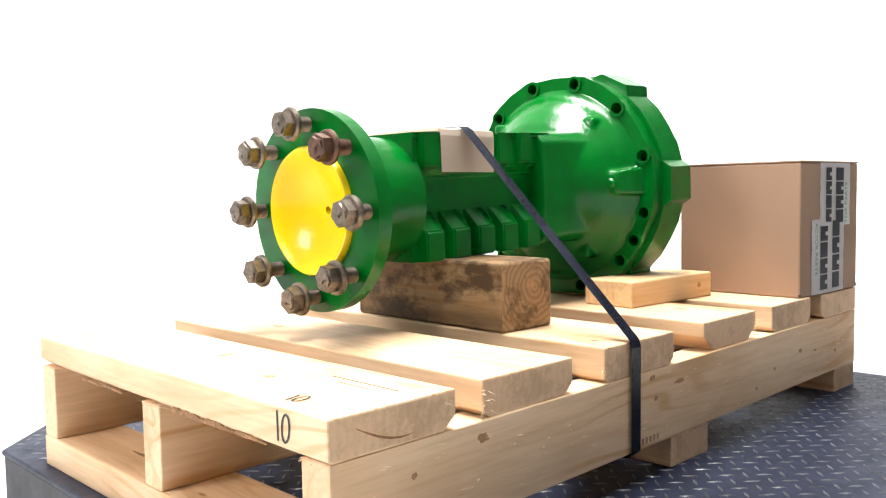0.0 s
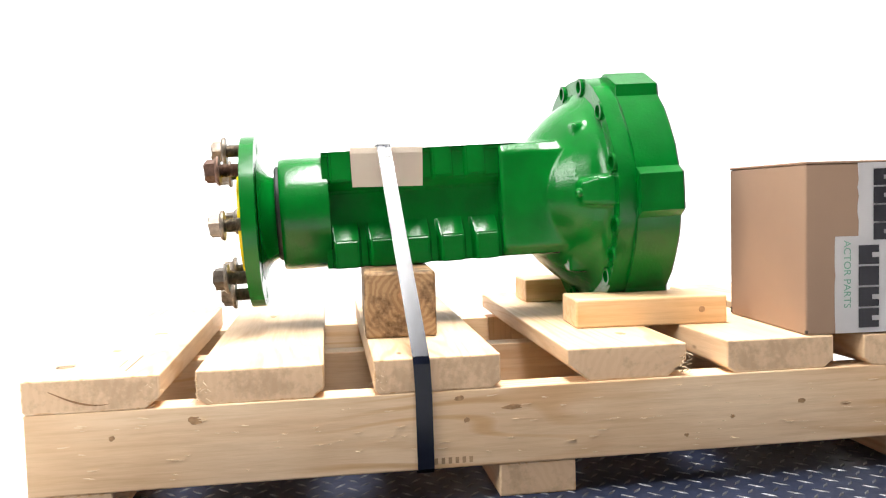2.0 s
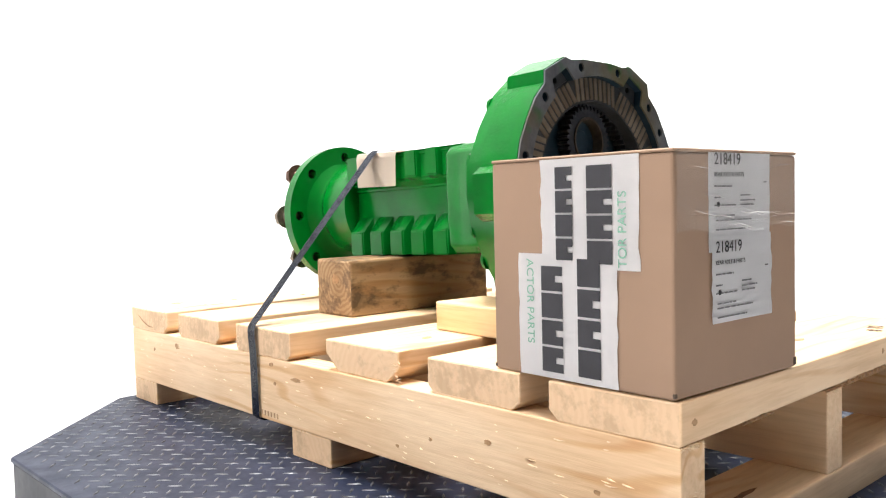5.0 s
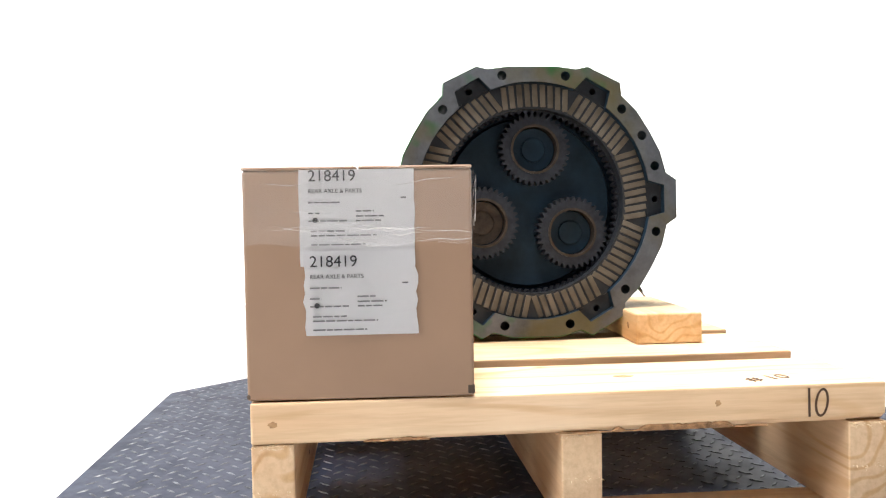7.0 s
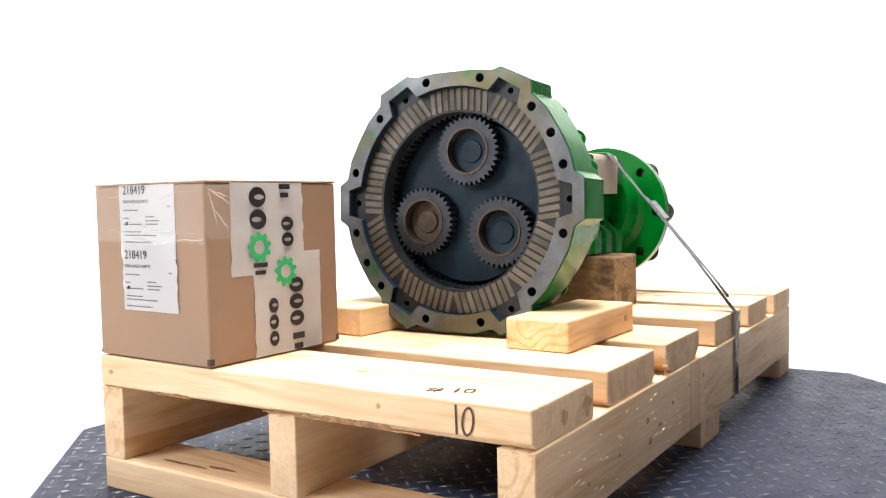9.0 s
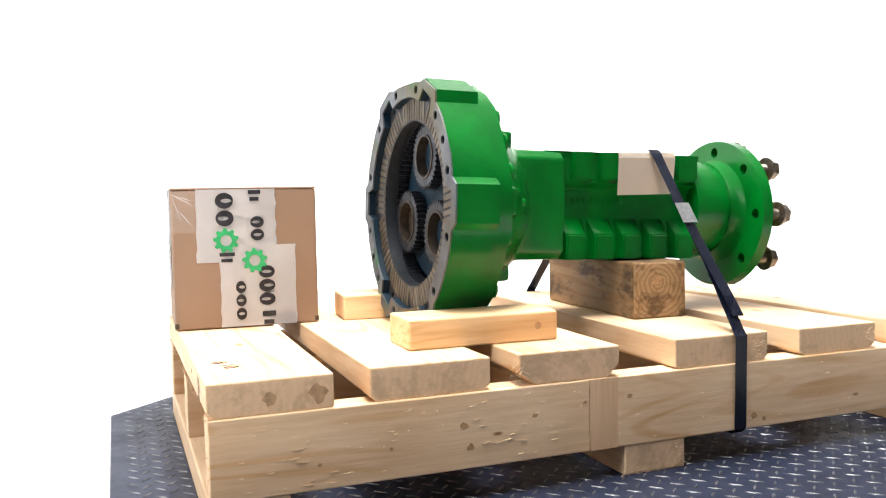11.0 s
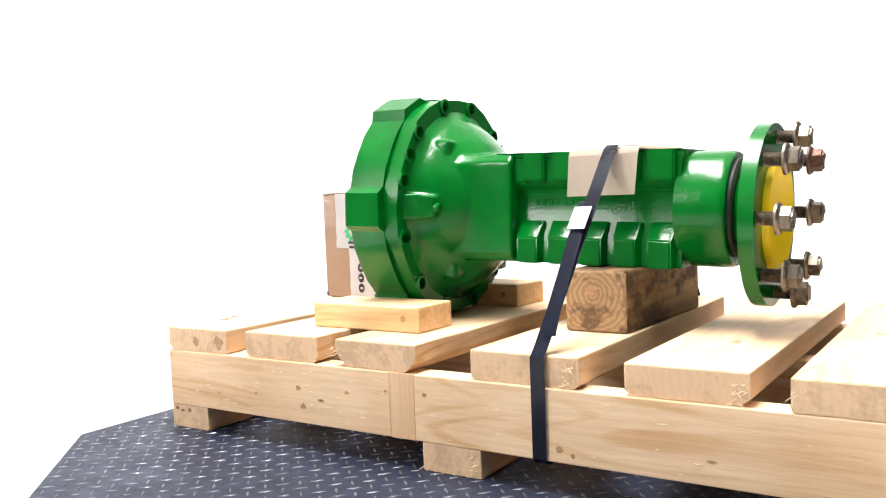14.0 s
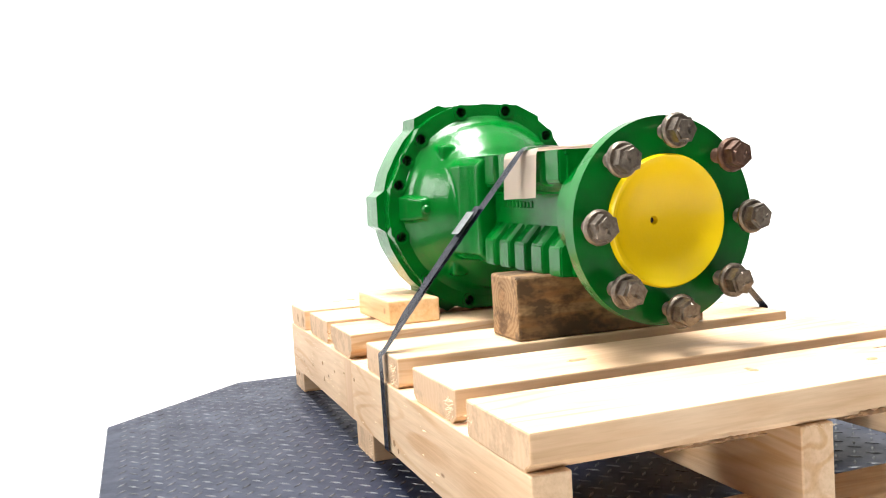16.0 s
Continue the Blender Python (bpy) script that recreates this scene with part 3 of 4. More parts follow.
    m10 = writing("# 10", 0.026)
    part("marker_number", moved(m10, pose(1.088, 0.472, 0.1655, 0, 0, 104)), MARKER, boards[5])
    m10 = hand_ten(0.021)
    part("marker_number", moved(m10, pose(0.014, 0.078, 0.1641, 0, 0, -74)), INK, boards[0])
    for x0, x1, y0, y1 in ((0.100, 0.1015, 0.03, 0.124), (0.088, 0.089, 0.055, 0.10)):
        part("marker_line", box(x0, x1, y0, y1, 0.1633, 0.1639), MARKER, boards[0])
    for i in range(6):
        part("stamp_mark", box(0.437 + 0.008 * i, 0.441 + 0.008 * i, -0.0003, 0.001, 0.0435, 0.0505), STAIN, side_a, "faint illegible grade stamp")
    return p


pallet()


# ---- timber block and chocks ----
def timber_block():
    t = thing("timber_block", pose(0.426, 0.28, 0.1662), "dark weathered square timber block under the axle tube", "timber")
    bm = box(0.380, 0.472, 0.1435, 0.4245, 0.1662, 0.2515, 0.004, 2)
    bmesh.ops.recalc_face_normals(bm, faces=bm.faces)
    for f in bm.faces:
        f.material_index = 1 if abs(f.normal.y) > 0.9 else 0
    askew = Matrix.Translation((0.426, 0.42, 0)) @ pose(0, 0, 0, 0, 0, -1.9) @ Matrix.Translation((-0.426, -0.42, 0))
    moved(bm, askew)
    part("timber", bm, [OLD_WOOD, OLD_END], t)
    for i, y in enumerate((0.1435, 0.4245)):
        o = knot(t, 0.432 - 0.009 * (1 - i), y, 0.222, 0.013, 0.011, ("-y", "+y")[i], 70 + i)
        o.name = "pith"
    return t


def chock(x0, x1, y0, y1, yaw, label, z0):
    cx, cy = (x0 + x1) / 2, (y0 + y1) / 2
    t = thing("chock", pose(cx, cy, z0, 0, 0, yaw), label, "wood block", "chocks beside the gear case")
    bm = box((x0 - x1) / 2, (x1 - x0) / 2, (y0 - y1) / 2, (y1 - y0) / 2, 0, 0.038, 0.0025, 2)
    part("offcut", bm, WOOD_CHOCK, t, local=True)
    for i, (u, side) in enumerate(((0.33, -1), (-0.36, 1))):
        bm2 = bmesh.new()
        bmesh.ops.create_cone(bm2, cap_ends=True, segments=10, radius1=0.005, radius2=0.004, depth=0.002)
        moved(bm2, pose(u * (x1 - x0), side * ((y1 - y0) / 2 - 0.0004), 0.02, 90, 0, 0))
        part("knot", bm2, KNOT, t, local=True)
    return t


timber_block()
chock(0.652, 0.857, 0.136, 0.222, -4, "pale pine offcut wedged beside the gear case", 0.1662)
chock(0.653, 0.856, 0.435, 0.518, -1.0, "pale pine offcut with a knot, chocking the gear case", 0.1662)


# ---- axle ----
AXLE_X = 0.42
AXLE_HOME = Matrix.Translation((AXLE_X, 0.3125, 0.3332)) @ pose(0, 0, 0, 0, -1.9, 1.44)


def X(px):
    return px - AXLE_X


def case_outline(grow=0.0, lobes=True):
    pts = []
    table = ((-11, 0.178), (-7.5, 0.1900), (7.5, 0.1900), (11, 0.178), (20, 0.1785), (30, 0.177), (40, 0.1785)) if lobes else ((-12, 0.177), (0, 0.176), (12, 0.175), (30, 0.171))
    for k in range(6):
        for a, r in table:
            an = radians(60 * k + a)
            y, z = (r + grow) * math.cos(an), (r + grow) * math.sin(an)
            pts.append((y, min(max(z, -0.1755 - grow), 0.1715 + grow)))
    return pts


HOLES = [104, 75, 45, 30, 15, -15, -45, -75, -105, -135, -149, -165, 165, 135]


def inner_outline(r=0.1525, deep=0.1725):
    pts = []
    for k in range(6):
        for a, q in ((-9, r), (-6, deep), (6, deep), (9, r), (16, r), (23, r), (30, r), (37, r), (44, r)):
            an = radians(60 * k + a)
            pts.append((q * math.cos(an), q * math.sin(an)))
    return pts


def gear(ro, rr, teeth, hole, x0, x1):
    pts = []
    for i in range(teeth):
        for f, r in ((0.0, rr), (0.28, ro), (0.52, ro), (0.80, rr)):
            a = 2 * math.pi * (i + f) / teeth
            pts.append((r * math.cos(a), r * math.sin(a)))
    return prism(pts, [circle(0, 0, hole, 28)] if hole else [], x0, x1)


def fin(x, w, side, top):
    """A cast rib on the beam's side: a block whose upper or lower face slopes outward."""
    y0, y1 = 0.046, 0.0735
    prof = [(y0, 0.026), (y1, 0.040), (y1, 0.0805), (y0, 0.0805)] if top else [(y0, -0.016), (y1, -0.043), (y1, -0.0805), (y0, -0.0805)]
    bm = bmesh.new()
    rings = []
    root, tip = (0.006, 0.003) if top else (0.0052, 0.0035)
    for dx, k in ((-w / 2 - root, 0), (-w / 2 + tip, 1), (w / 2 - tip, 1), (w / 2 + root, 0)):
        rings.append([bm.verts.new((x + dx, side * (y if k or y == y0 else y0 + 0.002), z)) for y, z in prof])
    bm.faces.new(rings[0]), bm.faces.new(rings[-1][::-1])
    for a, b in zip(rings, rings[1:]):
        for i in range(4):
            bm.faces.new((a[i], a[(i + 1) % 4], b[(i + 1) % 4], b[i]))
    bmesh.ops.recalc_face_normals(bm, faces=bm.faces)
    bmesh.ops.bevel(bm, geom=bm.edges[:], offset=0.002, segments=2, affect="EDGES")
    return bm


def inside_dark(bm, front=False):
    """The second, shade-tinted material on inward walls, and on the front face where asked."""
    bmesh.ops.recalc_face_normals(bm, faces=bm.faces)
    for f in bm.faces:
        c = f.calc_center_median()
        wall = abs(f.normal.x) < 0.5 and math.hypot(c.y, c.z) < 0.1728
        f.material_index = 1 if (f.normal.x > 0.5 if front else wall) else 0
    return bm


def axle():
    ax = thing("axle_housing", AXLE_HOME, "glossy green painted cast axle housing lying on the pallet", "axle")

    def add(name, bm, mats, parent=ax, label="", smooth=35):
        return part(name, bm, mats, parent, label, True, smooth)

    f0, f1 = X(0.7945), X(0.7325)
    holes = [circle(0.1648 * math.cos(radians(a)), 0.1648 * math.sin(radians(a)), 0.0062, 12) for a in HOLES]
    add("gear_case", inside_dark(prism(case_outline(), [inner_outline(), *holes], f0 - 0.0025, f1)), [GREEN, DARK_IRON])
    add("machined_face", prism(case_outline(-0.0012), [inner_outline(), *holes], f0 - 0.0025, f0), FACE_STEEL, ax, "bare machined iron rim with bolt holes")
    # rear rim with counterbored bolt seats
    big = [circle(0.1625 * math.cos(radians(a)), 0.1625 * math.sin(radians(a)), 0.0085, 14) for a in HOLES]
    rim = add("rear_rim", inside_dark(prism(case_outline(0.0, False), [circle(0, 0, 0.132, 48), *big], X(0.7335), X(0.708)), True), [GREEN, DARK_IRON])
    for a in HOLES:
        b = prism(circle(0, 0, 0.0130, 18), [circle(0, 0, 0.0090, 14)], X(0.7085), X(0.7045))
        moved(b, Matrix.Translation((0, 0.1625 * math.cos(radians(a)), 0.1625 * math.sin(radians(a)))))
        add("bolt_seat", b, GREEN_SMOOTH, rim)
    # bell
    bell = lathe([(X(0.595), 0.0), (X(0.595), 0.030), (X(0.607), 0.050), (X(0.625), 0.075), (X(0.645), 0.099), (X(0.667), 0.1195), (X(0.686), 0.1335), (X(0.698), 0.1405), (X(0.704), 0.146), (X(0.7085), 0.153),
                  (X(0.722), 0.153), (X(0.722), 0.0)], 72)
    cast = [bell]
    # square beam with recessed webs
    hw, hh = 0.0735, 0.0805
    half = [(hw - 0.003, hh), (0.065, hh - 0.005), (0.065, 0.036), (0.049, 0.025), (0.049, -0.026), (0.058, -0.040), (0.060, -hh)]
    web = half + [(-y, z) for y, z in reversed(half)]
    beam = prism(web, [], X(0.323), X(0.60))
    bmesh.ops.bevel(beam, geom=[e for e in beam.edges if abs(e.verts[0].co.x - e.verts[1].co.x) > 0.1], offset=0.003, segments=2, affect="EDGES")
    beam_ob = add("beam", beam, GREEN)
    for side in (-1, 1):
        for i in range(5):
            add("rib", fin(X(0.3505 + 0.0495 * i), 0.0385, side, False), GREEN, beam_ob)
        for x, w in ((0.349, 0.036), (0.396, 0.034), (0.441, 0.034), (0.490, 0.032), (0.537, 0.032)):
            add("upper_rib", fin(X(x), w + (0.006 if side > 0 else 0.0), side, True), GREEN, beam_ob)
        rnd = random.Random(5 + side)
        for i in range(9 if side > 0 else 0):
            x = 0.45 + 0.011 * i
            b = box(X(x), X(x + 0.0055 + rnd.uniform(0, 0.002)), side * 0.0480, side * 0.0508, 0.004, 0.012 + rnd.uniform(0, 0.002), 0.001)
            add("cast_mark", b, GREEN, beam_ob)
    # flared square shoulder into the bell
    bm, rings = bmesh.new(), []
    for px, w, h2, rnd_ in ((0.5715, 0.079, 0.0815, 0.1), (0.603, 0.0805, 0.082, 0.1), (0.630, 0.0845, 0.0825, 0.14), (0.652, 0.093, 0.0835, 0.22), (0.674, 0.108, 0.088, 0.36), (0.692, 0.124, 0.096, 0.55), (0.708, 0.142, 0.110, 0.8)):
        ring = []
        for i in range(40):
            a = 2 * math.pi * (i + 0.5) / 40
            c, s = math.cos(a), math.sin(a)
            k = 1.0 / max(abs(c), abs(s))
            k = 1 + (k - 1) * (1 - rnd_)
            ring.append(bm.verts.new((X(px), w * c * k, h2 * s * k)))
        rings.append(ring)
    bm.faces.new(rings[0]), bm.faces.new(rings[-1][::-1])
    for a, b in zip(rings, rings[1:]):
        for i in range(40):
            bm.faces.new((a[i], a[(i + 1) % 40], b[(i + 1) % 40], b[i]))
    cast.append(bm)
    # bosses with plugs on the bell
    for side, px, z in ((-1, 0.690, 0.002), (1, 0.690, 0.0)):
        bm = bmesh.new()
        prof = [(0.712, 0.160), (0.712, 0.120), (0.668, 0.106), (0.670, 0.132), (0.690, 0.150)]
        rings = [[bm.verts.new((X(x), side * y, z + dz * (1.0 if x > 0.68 else 0.8))) for x, y in prof] for dz in (-0.016, 0.024)]
        bm.faces.new(rings[0]), bm.faces.new(rings[1][::-1])
        for i in range(5):
            bm.faces.new((rings[0][i], rings[0][(i + 1) % 5], rings[1][(i + 1) % 5], rings[1][i]))
        bmesh.ops.recalc_face_normals(bm, faces=bm.faces)
        cast.append(bm)
        add("plug", moved(lathe([(-0.026, 0.0), (-0.026, 0.005), (-0.023, 0.0075), (-0.010, 0.008), (-0.010, 0.011), (0.0, 0.0115), (0.0, 0.0)], 12), Matrix.Translation((X(px), side * 0.126, z + 0.002))), GREEN_SMOOTH)
    for y, z, px in ((0.083, 0.092, 0.684), (-0.073, -0.098, 0.680), (-0.083, 0.092, 0.690), (0.073, -0.098, 0.68)):
        cast.append(box(X(px) - 0.016, X(px) + 0.022, y - 0.012, y + 0.012, z - 0.011, z + 0.011, 0.003, 1))
    whole = add("bell", join(*cast), GREEN, ax, "cast bell flaring from the square beam with bosses", 180)
    fuse = whole.modifiers.new("fuse", "REMESH")
    fuse.mode, fuse.voxel_size, fuse.use_smooth_shade = "VOXEL", 0.0028, True
    soften = whole.modifiers.new("soften", "SMOOTH")
    soften.factor, soften.iterations = 0.5, 4
    # sleeve, seal and neck
    add("sleeve", moved(lathe([(X(0.330), 0.0), (X(0.330), 0.0795), (X(0.300), 0.0800), (X(0.274), 0.0800), (X(0.2660), 0.0790), (X(0.2635), 0.0770), (X(0.2635), 0.058), (X(0.270), 0.0)], 64), Matrix.Translation((0, 0, -0.0018))), GREEN)
    add("seal", lathe([(X(0.2645), 0.068), (X(0.2595), 0.0675), (X(0.257), 0.064), (X(0.257), 0.0), (X(0.266), 0.0), (X(0.266), 0.068)], 48), BLACK, ax, "black rubber shaft seal")
    add("neck", moved(lathe([(X(0.260), 0.0), (X(0.260), 0.056), (X(0.249), 0.062), (X(0.2395), 0.074), (X(0.2345), 0.0885)], 64), Matrix.Translation((0, 0, -0.0065))), GREEN_SMOOTH)
    # wheel flange
    c0 = (0.0, -0.0095)
    bolt_r = 0.1025
    fh = [circle(c0[0] + bolt_r * math.cos(radians(90 + 45 * k)), c0[1] + bolt_r * math.sin(radians(90 + 45 * k)), 0.0085, 12) for k in range(8)]
    fl = prism(circle(c0[0], c0[1], 0.1215, 80), [circle(c0[0], c0[1], 0.0775, 56), *fh], X(0.2160), X(0.2350))
    flange = add("wheel_flange", fl, GREEN_SMOOTH, ax, "green wheel flange with bolt holes", 30)
    pivot = Matrix.Translation((X(0.225), 0, 0))
    flange.matrix_basis = pivot @ pose(0, 0, 0, 0, 0, -1.2) @ pivot.inverted()
    dish = [(X(0.2200), 0.0775), (X(0.2110), 0.0775), (X(0.2080), 0.0755), (X(0.2088), 0.0725), (X(0.2170), 0.066), (X(0.2280), 0.052), (X(0.2350), 0.034), (X(0.2385), 0.016), (X(0.2395), 0.005)]
    cover = add("hub_cover", moved(lathe(dish + [(X(0.2485), 0.0035), (X(0.2485), 0.0)], 64), Matrix.Translation((0, c0[0], c0[1]))), YELLOW, flange, "dished yellow hub cover with a small centre hole", 50)
    # a black disc paints the darkness down the small hole
    add("centre_hole", moved(lathe([(X(0.2462), 0.0), (X(0.2462), 0.0042), (X(0.2475), 0.0042), (X(0.2475), 0.0)], 12), Matrix.Translation((0, c0[0], c0[1]))), BLACK, cover)
    rnd = random.Random(3)
    for i in range(6):
        b = box(-0.0009, 0.0009, -0.0022, 0.0022, -0.0035, 0.0035, 0.0006)
        moved(b, Matrix.Translation((X(0.2352), c0[0] + 0.0065 * (i - 2.5), c0[1] + 0.0535)))
        add("embossed_mark", b, YELLOW, cover)
    # bolts: hex heads out, shanks part way into the flange
    hexhead = prism(circle(0, 0, 0.0158, 6), [], 0.0, 0.0155)
    hexhead.faces.ensure_lookup_table()
    bmesh.ops.bevel(hexhead, geom=[e for e in hexhead.edges if e.verts[0].co.x < 0.001 and e.verts[1].co.x < 0.001], offset=0.0028, segments=2, affect="EDGES")
    thread = [(0.018, 0.0)] + [(0.018 + 0.0009 * i, 0.0082 if i % 2 else 0.0092) for i in range(34)] + [(0.049, 0.0)]
    bolt = add("bolt", join(hexhead, lathe(thread, 16)), BOLT_STEEL, flange, "loose zinc-plated hex flange bolt", 25)
    washer = add("washer", lathe([(0.0150, 0.0), (0.0150, 0.0178), (0.0175, 0.0200), (0.0205, 0.0200), (0.0205, 0.0)], 28), BOLT_STEEL, bolt)
    first = True
    for k in range(8):
        a = radians(90 + 45 * k)
        m = Matrix.Translation((X(0.1705) + (0.002, -0.001, 0.003, 0, 0.001, -0.002, 0.002, 0)[k], c0[0] + bolt_r * math.cos(a), c0[1] + bolt_r * math.sin(a))) @ pose(0, 0, 0, 23 * k, 0, 0)
        if first:
            bolt.matrix_basis, first = m, False
        else:
            b = again(bolt, flange, m)
            w = again(washer, b, Matrix.Identity(4))
            if k == 1:
                b.data, w.data = b.data.copy(), w.data.copy()
                for o in (b, w):
                    o.data.materials[0] = BOLT_RUST
                b["label"] = "brownish hex flange bolt"
    # inside the case: brake disc, planet gears, carrier
    ring = add("brake_ring", prism(circle(0, 0, 0.1535, 72), [circle(0, 0, 0.1195, 64)], f0 - 0.012, f0 - 0.030), RING_IRON, ax, "dark ring with slanted lining pads")
    for k in range(6):
        an = radians(60 * k)
        tab = prism([(0.1528, -0.0235), (0.1715, -0.0170), (0.1715, 0.0170), (0.1528, 0.0235)], [circle(0.1628, 0, 0.0045, 10)], f0 - 0.0125, f0 - 0.028)
        add("ring_tab", moved(tab, Matrix.Rotation(an, 4, "X")), RING_IRON, ring)
    pad = None
    for seg in range(9):
        mid = radians(40 * seg + 8)
        for i in range(9):
            t = radians((i - 4) * 4.25)
            a, slant = mid + t, -t * 0.75 + radians(4)
            m = Matrix.Translation((f0 - 0.012, 0.1365 * math.cos(a), 0.1365 * math.sin(a))) @ Matrix.Rotation(a + slant, 4, "X")
            if pad is None:
                pad = add("lining_pad", box(-0.0005, 0.0012, -0.0145, 0.0145, -0.0034, 0.0034, 0.0004), TAN, ring)
                pad.matrix_basis = m
            else:
                again(pad, ring, m)
    add("back_plate", lathe([(f1 + 0.001, 0.0), (f1 + 0.001, 0.1545), (f1 + 0.004, 0.1545), (f1 + 0.004, 0.0)], 60), DARK_IRON, ax, "dark back plate with bluish shade in its colour")
    add("ring_gear", moved(gear(0.1195, 0.1165, 90, 0, 0, 0.001), Matrix.Translation((f0 - 0.058, 0, 0))), DARK_IRON)
    inner = []
    for i in range(84):
        for f, r in ((0, 0.1192), (0.3, 0.1155), (0.55, 0.1155), (0.85, 0.1192)):
            a = 2 * math.pi * (i + f) / 84
            inner.append((r * math.cos(a), r * math.sin(a)))
    add("internal_teeth", prism(circle(0, 0, 0.1225, 84), [inner], f0 - 0.031, f0 - 0.048), GEAR_STEEL, ax, "dark internal gear teeth")
    add("planet_carrier", lathe([(f0 - 0.047, 0.0), (f0 - 0.047, 0.110), (f0 - 0.056, 0.114), (f0 - 0.056, 0.0)], 56), DARK_IRON, ax, "dark planet carrier")
    planet = hub = core = None
    for k, a in enumerate((84, 203, 323)):
        m = Matrix.Translation((0, 0.069 * math.cos(radians(a)), 0.069 * math.sin(radians(a)))) @ pose(0, 0, 0, 11 * k, 0, 0)
        if planet is None:
            planet = add("planet_gear", gear(0.0475, 0.0425, 36, 0.0325, f0 - 0.028, f0 - 0.045), GEAR_STEEL, ax, "toothed planet gear")
            hub = add("bearing", prism(circle(0, 0, 0.0325, 32), [circle(0, 0, 0.0295, 28)], f0 - 0.0265, f0 - 0.045), GEAR_BRASS, planet)
            # the dark core paints the shade of a hollow gear centre
            core = add("gear_pin", lathe([(f0 - 0.0395, 0.0), (f0 - 0.0395, 0.0150), (f0 - 0.0405, 0.0160), (f0 - 0.042, 0.0160), (f0 - 0.041, 0.028), (f0 - 0.046, 0.028), (f0 - 0.046, 0.0)], 28), [DARK_IRON], planet)
            planet.matrix_basis = m
        else:
            p2 = again(planet, ax, m)
            again(hub, p2, Matrix.Identity(4))
            c2 = again(core, p2, Matrix.Identity(4))
            if k == 1:
                c2.data = core.data.copy()
                c2.data.materials[0] = GEAR_BRASS
    return ax


axle()


# ---- carton ----
CX, CY, CW, CD, CH = 1.0008, 0.1030, 0.2112, 0.2035, 0.2052


def gear_mark(r):
    pts = []
    for i in range(9):
        for f, q in ((0, 0.78), (0.2, 1.0), (0.5, 1.0), (0.7, 0.78)):
            a = 2 * math.pi * (i + f) / 9
            pts.append((q * r * math.cos(a), q * r * math.sin(a)))
    return prism(pts, [circle(0, 0, 0.45 * r, 20)], 0, 0.0002)


